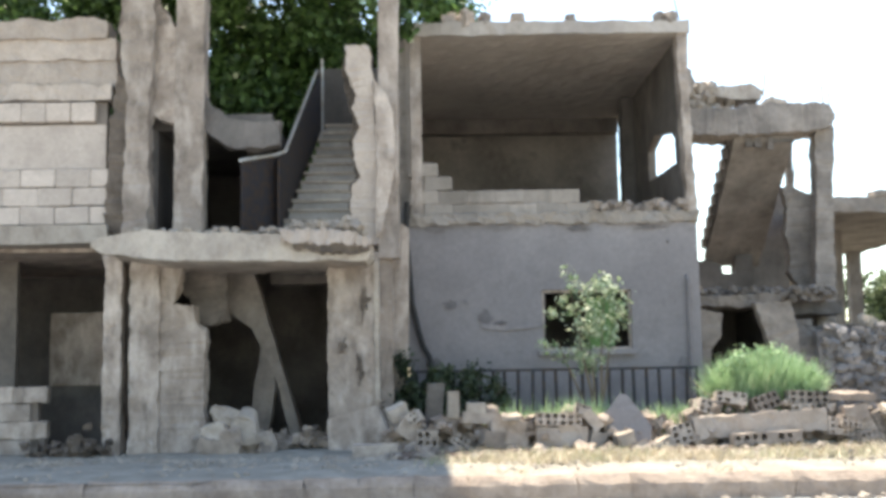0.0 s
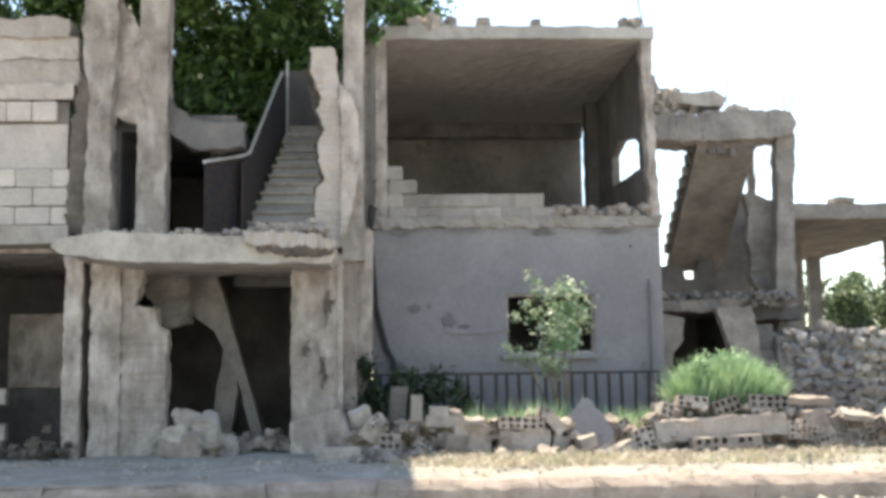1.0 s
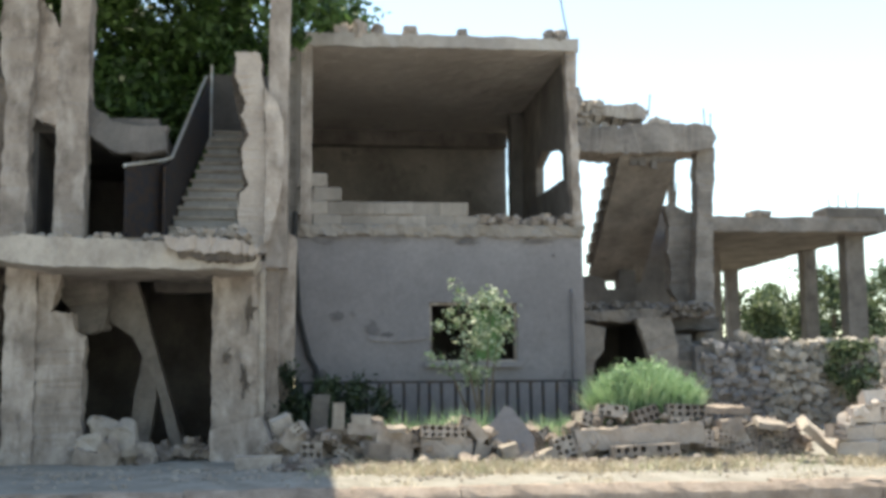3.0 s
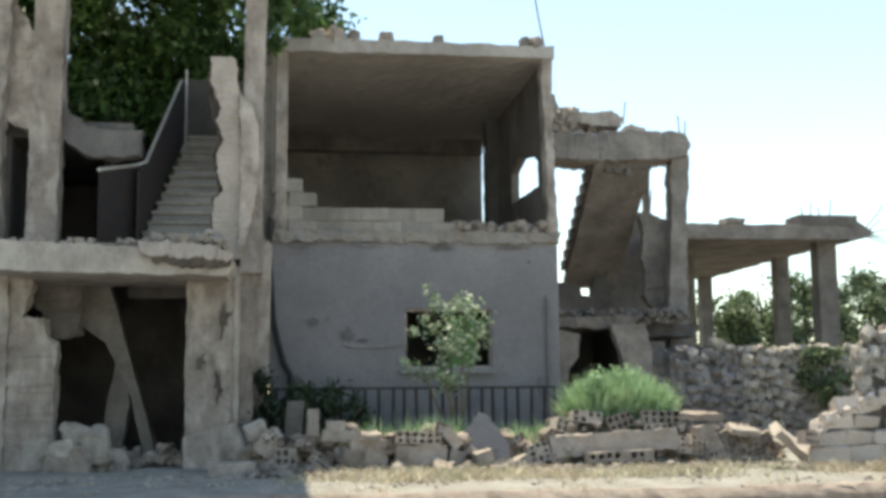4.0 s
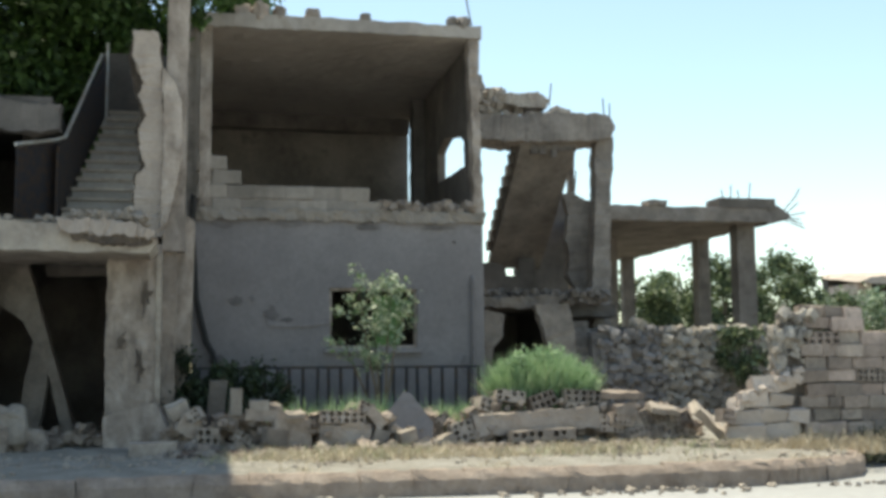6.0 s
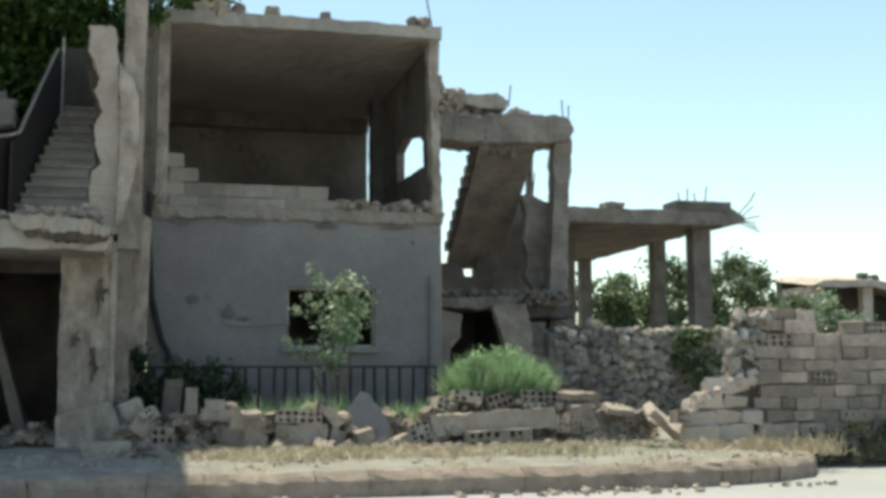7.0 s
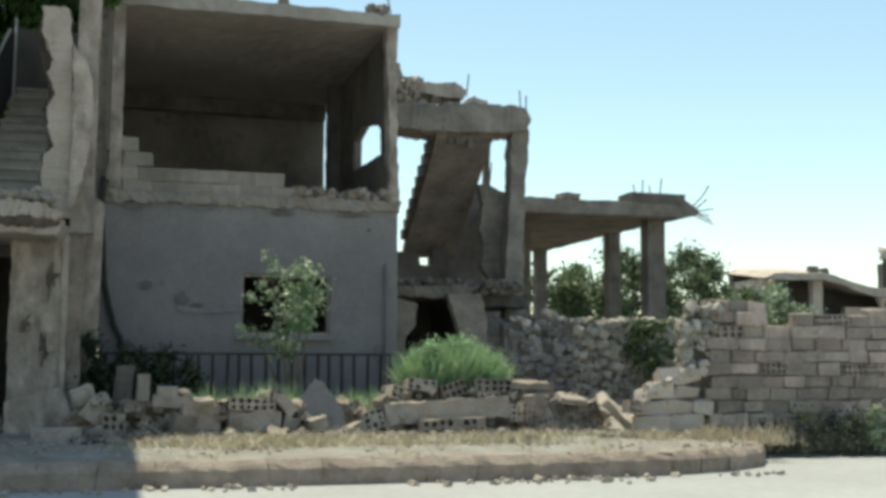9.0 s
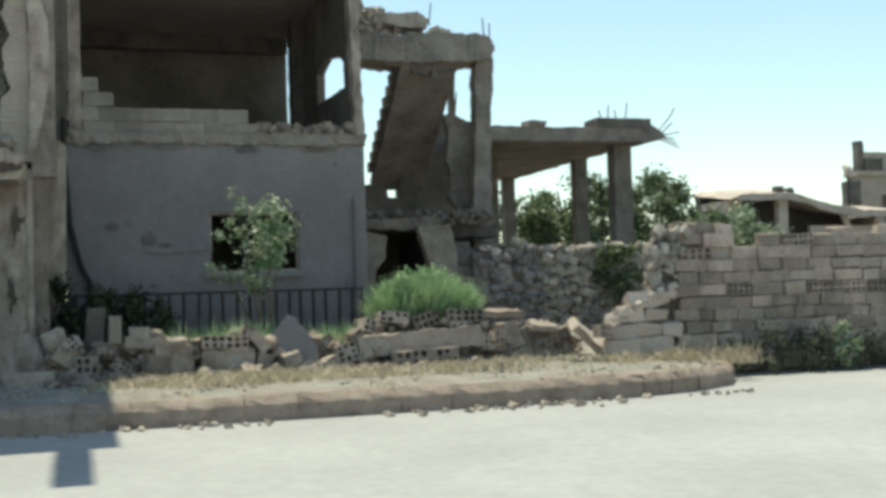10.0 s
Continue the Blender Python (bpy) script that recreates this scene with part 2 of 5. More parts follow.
def holed(x0, x1, z0, z1, hole, y0, y1, step=0.4):
    """An upright wall along x with one rectangular opening through it."""
    hx0, hx1, hz0, hz1 = hole

    def cuts(a, c, h0, h1):
        out = []
        for p, q in ((a, h0), (h0, h1), (h1, c)):
            n = max(1, round((q - p) / step))
            out += [p + (q - p) * i / n for i in range(n)]
        return out + [c]

    xs, zs = cuts(x0, x1, hx0, hx1), cuts(z0, z1, hz0, hz1)
    bm = bmesh.new()
    v = {(i, k): bm.verts.new((x, y0, z)) for i, x in enumerate(xs) for k, z in enumerate(zs)}
    faces = []
    for i in range(len(xs) - 1):
        for k in range(len(zs) - 1):
            mx, mz = (xs[i] + xs[i + 1]) / 2, (zs[k] + zs[k + 1]) / 2
            if not (hx0 < mx < hx1 and hz0 < mz < hz1):
                faces.append(bm.faces.new((v[i, k], v[i + 1, k], v[i + 1, k + 1], v[i, k + 1])))
    for loose in [p for p in bm.verts if not p.link_faces]:
        bm.verts.remove(loose)
    made = bmesh.ops.extrude_face_region(bm, geom=faces)["geom"]
    for g in made:
        if isinstance(g, bmesh.types.BMVert):
            g.co.y = y1
    return bm


def turned(bm, m):
    bmesh.ops.transform(bm, matrix=m, verts=bm.verts[:])
    return bm


def tube(points, radius, sides=6):
    """A bent round bar through the points."""
    bm = bmesh.new()
    pts = [Vector(p) for p in points]
    rings = []
    for i, p in enumerate(pts):
        way = (pts[min(i + 1, len(pts) - 1)] - pts[max(i - 1, 0)]).normalized()
        side = way.orthogonal().normalized()
        up = way.cross(side)
        rings.append([bm.verts.new(p + radius * (math.cos(a) * side + math.sin(a) * up)) for a in (2 * math.pi * k / sides for k in range(sides))])
    for a, c in zip(rings, rings[1:]):
        for k in range(sides):
            bm.faces.new((a[k], a[(k + 1) % sides], c[(k + 1) % sides], c[k]))
    bm.faces.new(rings[0]), bm.faces.new(rings[-1])
    return bm


def chunk_mesh(name, seed, size, material, amp=0.16, cuts=2):
    """A broken lump, about as large as size."""
    bm = bmesh.new()
    bmesh.ops.create_cube(bm, size=1)
    bmesh.ops.subdivide_edges(bm, edges=bm.edges[:], cuts=cuts, use_grid_fill=True)
    off = Vector((seed * 3.7, seed * 1.3, seed * 5.1))
    for v in bm.verts:
        p = v.co.copy()
        corner = max(0.0, p.length - 0.62)
        v.co = p * (1 - corner * 0.5) + noise.noise_vector(p * 1.6 + off) * amp + noise.noise_vector(p * 4 + off) * amp * 0.4
        v.co = Vector((v.co.x * size[0], v.co.y * size[1], v.co.z * size[2]))
    return mesh_of(bm, name, material)


def block_mesh(name, w, d, h, material, seed=0, chip=0.012):
    """A cement block with worn edges, its middle at the origin."""
    bm = bmesh.new()
    bmesh.ops.create_cube(bm, size=1)
    bmesh.ops.bevel(bm, geom=bm.edges[:], offset=0.045, segments=1, affect="EDGES")
    for v in bm.verts:
        v.co = Vector((v.co.x * w, v.co.y * d, v.co.z * h)) + noise.noise_vector(v.co * 3 + Vector((seed * 2.1, 0, 0))) * chip
    return mesh_of(bm, name, material)


def hollow_mesh(name, w, d, h, nx, ny, material, seed=0, open_share=0.62):
    """A hollow clay or cement block: rows of deep round holes in its front face."""
    rr = random.Random(int(seed * 1000) + nx * 7 + ny)
    bm = bmesh.new()
    xs = [-w / 2 + w * i / nx for i in range(nx + 1)]
    zs = [-h / 2 + h * k / ny for k in range(ny + 1)]
    v = {(i, k): bm.verts.new((x, -d / 2, z)) for i, x in enumerate(xs) for k, z in enumerate(zs)}
    for i in range(nx):
        for k in range(ny):
            c = [v[i, k], v[i + 1, k], v[i + 1, k + 1], v[i, k + 1]]
            mx, mz = (xs[i] + xs[i + 1]) / 2, (zs[k] + zs[k + 1]) / 2
            if rr.random() < 0.07:
                bm.faces.new(c)
                continue
            size = open_share * rr.uniform(0.8, 1.12)
            rx, rz = w / nx / 2 * size, h / ny / 2 * size
            ring, deep = [], []
            for j in range(8):
                a = math.radians(-112.5 + 45 * j)
                x, z = mx + rx * math.cos(a) * rr.uniform(0.9, 1.1), mz + rz * math.sin(a) * rr.uniform(0.9, 1.1)
                ring.append(bm.verts.new((x, -d / 2, z)))
                deep.append(bm.verts.new((x, d * 0.25, z)))
            for j in range(4):
                bm.faces.new((c[j], c[(j + 1) % 4], ring[2 * j + 1], ring[2 * j]))
                bm.faces.new((c[j], ring[2 * j], ring[2 * j - 1]))
            for j in range(8):
                bm.faces.new((ring[j], ring[(j + 1) % 8], deep[(j + 1) % 8], deep[j]))
            bm.faces.new(deep)
    back = {(i, k): bm.verts.new((xs[i], d / 2, zs[k])) for i in (0, nx) for k in (0, ny)}
    bm.faces.new((back[0, 0], back[0, ny], back[nx, ny], back[nx, 0]))
    bm.faces.new([v[i, 0] for i in range(nx, -1, -1)] + [back[0, 0], back[nx, 0]])
    bm.faces.new([v[i, ny] for i in range(nx + 1)] + [back[nx, ny], back[0, ny]])
    bm.faces.new([v[0, k] for k in range(ny + 1)] + [back[0, ny], back[0, 0]])
    bm.faces.new([v[nx, k] for k in range(ny, -1, -1)] + [back[nx, 0], back[nx, ny]])
    for p in bm.verts:
        p.co += noise.noise_vector(p.co * 6 + Vector((seed, 0, 0))) * 0.014
    return mesh_of(bm, name, material)


def quads(name, corners, material):
    """Many loose four-cornered leaves or blades in one mesh, from an (n, 4, 3) array."""
    n = len(corners)
    me = bpy.data.meshes.new(name)
    me.from_pydata(corners.reshape(-1, 3).tolist(), [], np.arange(n * 4).reshape(n, 4).tolist())
    me.materials.append(material)
    return me


def leaf_cloud(name, blobs, count, size, material, seed, flat=0.3):
    """Leaves on the shells of many overlapping clumps, given as (x, y, z, radius)."""
    g = np.random.default_rng(seed)
    blobs = np.array(blobs, float)
    pick = g.choice(len(blobs), count, p=blobs[:, 3] ** 2 / (blobs[:, 3] ** 2).sum())
    way = g.normal(size=(count, 3))
    way /= np.linalg.norm(way, axis=1, keepdims=True)
    far = blobs[pick, 3:4] * np.abs(g.normal(0.55, 0.5, (count, 1)))
    at = blobs[pick, :3] + way * far
    a = g.normal(size=(count, 3))
    a /= np.linalg.norm(a, axis=1, keepdims=True)
    c = np.cross(a, way + 0.6 * g.normal(size=(count, 3)))
    c /= np.linalg.norm(c, axis=1, keepdims=True) + 1e-9
    s = size * (0.55 + 0.9 * g.random((count, 1)))
    a, c = a * s, c * s * (0.35 + flat * g.random((count, 1)))
    return quads(name, np.stack([at - a, at + c, at + a, at - c], 1), material)


def blades(name, bases, heights, lean, width, material, seed):
    """Grass: a bent blade on each base."""
    g = np.random.default_rng(seed)
    n = len(bases)
    ang = g.random(n) * 2 * math.pi
    side = np.stack([np.cos(ang), np.sin(ang), 0 * ang], 1) * width * (0.6 + 0.8 * g.random((n, 1)))
    ang2 = g.random(n) * 2 * math.pi
    tip = np.stack([np.cos(ang2), np.sin(ang2), 0 * ang2], 1) * (lean * g.random(n))[:, None]
    tip = tip + np.stack([0 * ang, 0 * ang, heights * (0.6 + 0.5 * g.random(n))], 1)
    mid = bases + tip * 0.55 + np.stack([0 * ang, 0 * ang, heights * 0.12], 1)
    top = bases + tip
    q1 = np.stack([bases - side, bases + side, mid + side * 0.7, mid - side * 0.7], 1)
    q2 = np.stack([mid - side * 0.7, mid + side * 0.7, top + side * 0.12, top - side * 0.12], 1)
    return quads(name, np.concatenate([q1, q2]), material)


def courses(parent, meshes, x0, x1, z0, rows, w, h, y, seed, keep=lambda x, z: True, name="block", d=0.2, gap=0.014, tilt=1.0, wobble=0.012, vary=0.0):
    """Courses of blocks in running bond, each one a piece under parent; meshes: pairs of mesh and share."""
    r = random.Random(seed)
    made = 0
    for k in range(rows):
        x = x0 - (w / 2 if k % 2 else 0)
        while x < x1:
            z = z0 + (k + 0.5) * h
            if x + w / 2 > x0 and keep(x + w / 2, z):
                me = r.choices([p for p, _ in meshes], [s for _, s in meshes])[0]
                wide = r.uniform(1 - vary, 1 + vary)
                x += w * (wide - 1) / 2
                m = pose(x + w / 2 + r.uniform(-0.006, 0.006), y + d / 2 + r.uniform(-wobble, wobble), z, r.uniform(-tilt, tilt), r.uniform(-tilt, tilt) * 0.6, r.uniform(-tilt, tilt))
                piece(name, me, parent, m @ Matrix.Diagonal((wide, 1, 1, 1)))
                made += 1
                x += w * (wide - 1) / 2
            x += w
    return made


def steps(x0, x1, y0, z0, n, run, rise, top_x=None, under=0.16):
    """One flight that rises away from y0; each tread its own block of the flight's prism. Returns a bmesh for each step."""
    out = []
    for i in range(n):
        k = i / max(1, n - 1)
        a, c = (x0, x1) if top_x is None else (x0 + (top_x[0] - x0) * k, x1 + (top_x[1] - x1) * k)
        bm = box(a, c, y0 + i * run, y0 + (i + 1) * run + 0.02, z0 + i * rise - under, z0 + (i + 1) * rise, 0.28, 0.012, 5)
        out.append(bm)
    return out


# ---- ground, road, pavement, kerb ----
bm = bmesh.new()
bmesh.ops.create_grid(bm, x_segments=60, y_segments=60, size=900)
for v in bm.verts:
    v.co.z = -0.25
tagged(new("road", mesh_of(bm, "road", M_ROAD)), "pale sun-bleached asphalt street in front of the ruins", "road", kind="structure")

EDGE = [(-40.0, 12.42), (-6, 12.42), (5.2, 12.32), (6.5, 12.4), (7.4, 12.66), (8.1, 13.1), (8.6, 13.8), (8.8, 14.95)]
bm = bmesh.new()
line = EDGE + [(60, 14.95), (120, 60), (120, 400), (-120, 400), (-40, 60)]
top = [bm.verts.new((x, y + (0.14 if i < len(EDGE) else 0), 0)) for i, (x, y) in enumerate(line)]
low = [bm.verts.new((v.co.x, v.co.y, -0.35)) for v in top]
bm.faces.new(top)
for i in range(len(line)):
    j = (i + 1) % len(line)
    bm.faces.new((top[i], top[j], low[j], low[i]))
tagged(new("pavement", mesh_of(bm, "pavement", M_YARD)), "dusty earth pavement and yard behind the kerb", "pavement", kind="structure")

kerb = thing("kerb", (0, 12.4, -0.2), "worn concrete kerb stones along the street", "kerb", kind="structure")
kerb_mesh = []
for s in range(4):
    bm = box(-0.3, 0.3, -0.09, 0.09, -0.16, 0.13, 0.1, 0.0)
    for v in bm.verts:
        if v.co.z > 0.1 and v.co.y < -0.05:
            v.co.z -= 0.05
            v.co.y += 0.035
        v.co += noise.noise_vector(v.co * 5 + Vector((s * 9, 0, 0))) * 0.03 + noise.noise_vector(v.co * 14 + Vector((s * 5, 2, 0))) * 0.012
    kerb_mesh.append(mesh_of(bm, "kerb_stone", M_KERB))
for (ax, ay), (cx, cy) in zip(EDGE[1:], EDGE[2:]):
    long = math.hypot(cx - ax, cy - ay)
    n = max(1, round(long / 0.6))
    for i in range(n):
        k = (i + 0.5) / n
        piece("kerb_stone", kerb_mesh[rng.randrange(4)], kerb, pose(ax + (cx - ax) * k, ay + (cy - ay) * k + 0.09, -0.1 + rng.uniform(-0.005, 0.005), rng.uniform(-0.6, 0.6), rng.uniform(-0.3, 0.3), math.degrees(math.atan2(cy - ay, cx - ax)) + rng.uniform(-1, 1)) @ Matrix.Diagonal((long / n / 0.6 * 0.998, 1, 1, 1)))

bm = bmesh.new()
nx, ny = 130, 44
gx, gy = np.linspace(-9, 8.9, nx), np.linspace(12.45, 19, ny)
heap, inside = {}, {}
for i, x in enumerate(gx):
    for j, y in enumerate(gy):
        e = float(np.interp(x, [p[0] for p in EDGE], [p[1] for p in EDGE])) + 0.12
        ramp_up = min(1, max(0, (y - e) / 0.7))
        row = math.exp(-((y - 16.05) / 0.4) ** 2) * (0.14 if x > -0.4 else 0.03)
        z = 0.012 + ramp_up * (0.02 + row + 0.05 * (noise.noise((x * 0.9, y * 0.9, 3)) + 0.5) + 0.03 * noise.noise((x * 4, y * 4, 0)))
        if y > 16.6 and x > -0.3:
            z += 0.22 * min(1, (y - 16.6) / 0.8)
        heap[i, j] = bm.verts.new((x, y if j else y, z))
        inside[i, j] = y > e - 0.1
for i in range(nx - 1):
    for j in range(ny - 1):
        if inside[i, j] and inside[i + 1, j]:
            bm.faces.new((heap[i, j], heap[i + 1, j], heap[i + 1, j + 1], heap[i, j + 1]))
tagged(new("ground", mesh_of(bm, "ground", M_DIRT)), "uneven dusty ground with heaped earth before the houses", "ground", kind="structure")

# ---- ruined shop house with the canopy ----
shop = thing("ruined_shop_house", (-4, 17, 0), "ruined concrete shop house with broken canopy and bare upper columns", "building")
part("pillar", box(-4.63, -4.38, 16.6, 17.0, -0.05, 3.0, 0.08, 0.04, 4.5), M_CONC, shop)
part("pillar", box(-4.25, -3.82, 16.6, 17.1, -0.05, 2.95, 0.08, 0.04, 4.5), M_CONC, shop)
part("broken_wall_stub", prism([(-3.83, -0.05), (-3.14, -0.05), (-3.17, 0.9), (-3.16, 1.85), (-3.3, 1.95), (-3.32, 2.2), (-3.66, 2.22), (-3.52, 2.6), (-3.5, 2.95), (-3.83, 2.95)], 16.65, 16.95, 0.06, 0.05, 6), M_CONC, shop)
part("pillar", box(-1.36, -0.62, 16.6, 17.1, -0.05, 2.95, 0.08, 0.03, 4.5), M_CONC, shop)
part("plinth", prism([(-1.37, -0.05), (-0.45, -0.05), (-0.5, 0.35), (-0.66, 0.7), (-0.8, 0.68), (-1.3, 0.52), (-1.37, 0.5)], 16.5, 17.2, 0.12, 0.03), M_CONC, shop)
for i, (x, z, w, h) in enumerate(((-0.82, 2.2, 0.2, 0.7), (-1.15, 1.6, 0.14, 0.4), (-0.9, 1.2, 0.16, 0.5))):
    ring = [(x + w / 2 * math.cos(a) * (0.6 + 1.5 * noise.noise((i * 3.1, a * 3.3, 9))), z + h / 2 * math.sin(a) * (0.6 + 1.5 * noise.noise((i * 5.3, a * 3.3, 14)))) for a in (k * math.pi / 8 for k in range(16))]
    part("soot_patch", prism(ring, 16.555, 16.62, 0.05, 0.012, 9), M_BROWN, shop)
part("corner_bead", box(-0.68, -0.61, 16.56, 16.66, 0.75, 2.8, 0.07, 0.022, 8), M_PALE, shop, "pale plaster bead along the pillar corner")
part("canopy", prism([(-4.56, 2.98), (-4.42, 2.88), (-3.6, 2.76), (-0.76, 2.72), (-0.66, 2.85), (-0.72, 3.03), (-1.5, 3.08), (-3.8, 3.19), (-4.45, 3.1)], 15.6, 17.6, 0.08, 0.035, 3.5), M_PALE, shop, "pale broken canopy slab with crumbling edge")
part("canopy_edge", prism([(-1.9, 3.0), (-1.3, 2.94), (-0.8, 2.92), (-0.64, 2.9), (-0.7, 3.02), (-0.9, 3.08), (-1.32, 3.16), (-1.9, 3.16)], 15.45, 15.8, 0.045, 0.07, 9), M_CREAM, shop)
part("canopy_crust", prism([(-1.75, 2.9), (-1.3, 2.82), (-0.85, 2.82), (-0.68, 2.88), (-0.85, 2.95), (-1.3, 2.97), (-1.75, 3.02)], 15.5, 15.75, 0.045, 0.06, 10), M_BROWN, shop, "rust-brown broken underside of the canopy edge")
part("lintel", box(-10, -4.66, 16.8, 17.4, 3.16, 3.44, 0.25, 0.02), M_PALE, shop)
part("floor_slab", box(-10, -0.3, 17.4, 22, 3.1, 3.4, 0.5, 0.02), M_CONC, shop)
upper = part("block_wall", box(-10, -4.75, 17.06, 17.22, 3.44, 5.36), M_MORTAR, shop)
part("plaster_band", box(-10, -4.74, 17.0, 17.08, 4.32, 5.0, 0.2, 0.012), M_PALEBLOCK, shop)
for i, (z0, z1, y, x1) in enumerate(((5.38, 5.62, 16.96, -4.66), (5.60, 6.02, 17.04, -4.62), (6.02, 6.34, 16.98, -4.6), (6.33, 6.62, 16.9, -4.74))):
    part("fallen_slab", box(-10, x1, y, y + 0.6, z0, z1, 0.09, 0.06, 3.2), M_CREAM, shop)
part("side_strip", prism([(-4.74, 3.3), (-4.4, 3.3), (-4.4, 5.6), (-4.56, 5.8), (-4.66, 4.9)], 16.9, 17.3, 0.07, 0.07, 7), M_BROWN, shop, "soot-brown broken wall end")
part("upper_column", prism([(-4.44, 3.15), (-4.06, 3.15), (-4.08, 5.0), (-4.0, 6.2), (-4.03, 9.4), (-4.5, 9.4), (-4.52, 6.2), (-4.42, 5.5)], 16.85, 17.25, 0.08, 0.05, 5), M_CONC, shop)
part("upper_column", prism([(-3.74, 3.15), (-3.31, 3.15), (-3.3, 5.2), (-3.26, 9.4), (-3.68, 9.4), (-3.73, 6.0)], 17.1, 17.5, 0.09, 0.03, 5), M_CONC, shop)
part("torn_wall", prism([(-4.1, 7.15), (-3.95, 6.9), (-3.72, 6.5), (-3.6, 6.3), (-3.6, 5.02), (-3.95, 5.1), (-4.12, 5.25)], 17.12, 17.35, 0.06, 0.05, 7), M_CONC, shop)
# The tree's shade on the beam is put into its near-black colour.
part("broken_beam", prism([(-3.42, 5.72), (-3.2, 5.36), (-2.95, 5.16), (-2.6, 5.08), (-2.14, 5.1), (-2.16, 4.72), (-2.55, 4.66), (-2.98, 4.7), (-3.2, 4.86), (-3.42, 5.1)], 17.3, 17.6, 0.07, 0.04, 6), M_SHADE, shop)
# Back wall, ceiling and partition carry the closed rooms' shade as colour.
part("back_wall", box(-10, -2.3, 21.6, 21.8, 0, 5.3, 0.6, 0.02), M_SHADE, shop)
part("upper_ceiling", box(-10, -2.3, 17.5, 21.8, 5.0, 5.25, 0.6, 0.02), M_SHADE, shop)
part("partition", box(-4.2, -4.05, 17.4, 21.6, 3.4, 5.0), M_SHADE, shop)
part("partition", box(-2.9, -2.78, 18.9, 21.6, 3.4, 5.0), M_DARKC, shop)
part("shop_partition", box(-6.5, -5.5, 20, 20.15, 1.05, 2.32, 0.2, 0.02), M_CONC, shop)
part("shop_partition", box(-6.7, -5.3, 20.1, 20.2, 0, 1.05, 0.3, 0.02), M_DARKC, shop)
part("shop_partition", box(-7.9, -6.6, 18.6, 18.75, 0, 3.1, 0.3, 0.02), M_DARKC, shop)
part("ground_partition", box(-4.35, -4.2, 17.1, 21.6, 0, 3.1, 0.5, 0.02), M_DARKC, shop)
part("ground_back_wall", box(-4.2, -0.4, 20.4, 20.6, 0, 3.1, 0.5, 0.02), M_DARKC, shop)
part("side_wall", box(-0.62, -0.42, 17.1, 21.8, 0, 3.3, 0.4, 0.02), M_CONC, shop)
part("outer_wall", box(-10, -9.8, 17, 21.8, 0, 6, 0.6, 0.02), M_CONC, shop)
part("low_wall_backing", box(-10, -5.8, 17.36, 17.5, 0, 1.02), M_MORTAR, shop)
part("hanging_slab", prism([(-3.72, 2.95), (-3.0, 2.95), (-2.95, 2.6), (-3.02, 2.0), (-3.3, 1.95), (-3.5, 2.15), (-3.62, 2.45)], 17.5, 17.8, 0.07, 0.09, 5), M_RUIN, shop)
part("fallen_stair_slab", prism([(-3.3, 2.95), (-2.68, 2.95), (-1.88, 0.25), (-2.07, 0.25), (-2.27, 1.05), (-2.45, 1.5), (-2.68, 1.9), (-3.05, 2.2)], 17.9, 18.3, 0.14, 0.025, 3), M_RUIN, shop)
part("leaning_post", prism([(-2.52, 1.6), (-2.36, 1.5), (-2.3, 0.95), (-2.44, 0.05), (-2.78, 0.05), (-2.66, 0.8)], 17.95, 18.25, 0.14, 0.025, 3), M_RUIN, shop)
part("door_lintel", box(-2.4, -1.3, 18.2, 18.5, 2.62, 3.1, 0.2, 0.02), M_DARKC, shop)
part("rubble_floor", box(-4.2, -0.7, 17.2, 20.4, -0.05, 0.1, 0.2, 0.06), M_DIRT, shop)
# Unseen stub, added to throw the blot of shadow onto the street.
part("roof_stub", box(-0.85, -0.55, 11.9, 14.0, 9.45, 9.7, 0.3, 0.02), M_CONC, shop)
# Unseen slab, added overhead to shade the left pavement and road.
part("upper_floor_slab", box(-10, -0.3, 14.0, 22.0, 9.4, 9.7, 0.8, 0.02), M_CONC, shop)
part("party_wall", box(-0.62, -0.12, 18.8, 19.0, 3.3, 6.9, 0.2, 0.04), M_RUIN, shop)
stairs = thing("staircase", (-1.6, 18, 3.4), "straight concrete staircase with dusty pale steps and sheet-iron railing", "staircase")
for bm in steps(-2.16, -1.04, 18.0, 3.42, 12, 0.3, 0.207, (-2.04, -1.14)):
    lo = [min(v.co[k] for v in bm.verts) for k in range(3)]
    hi = [max(v.co[k] for v in bm.verts) for k in range(3)]
    riser = part("step", bm, M_STEP, stairs)
    part("tread", box(lo[0] - 0.01, hi[0] + 0.01, lo[1] - 0.05, hi[1], hi[2] - 0.03, hi[2] + 0.015, 0.3, 0.01, 6), M_PALE, riser)
part("side_panel", turned(prism([(17.75, 3.4), (21.7, 5.95), (21.7, 7.05), (18.05, 4.68), (17.75, 4.55)], -0.02, 0.02, 0.4, 0.0), Matrix(((0, 1, 0, -2.2), (1, 0, 0, 0), (0, 0, 1, 0), (0, 0, 0, 1)))), M_PANEL, stairs, "dark sheet-iron side panel")
bm = bmesh.new()
corner = [bm.verts.new(p) for p in ((-2.64, 17.2, 3.4), (-2.22, 18.05, 3.4), (-2.22, 18.05, 4.68), (-2.64, 17.2, 4.42))]
sheet = bm.faces.new(corner)
for v in bmesh.ops.extrude_face_region(bm, geom=[sheet])["geom"]:
    if isinstance(v, bmesh.types.BMVert):
        v.co += Vector((-0.03, 0.02, 0))
part("newel_panel", bm, M_PANEL, stairs, "dark sheet-iron panel")
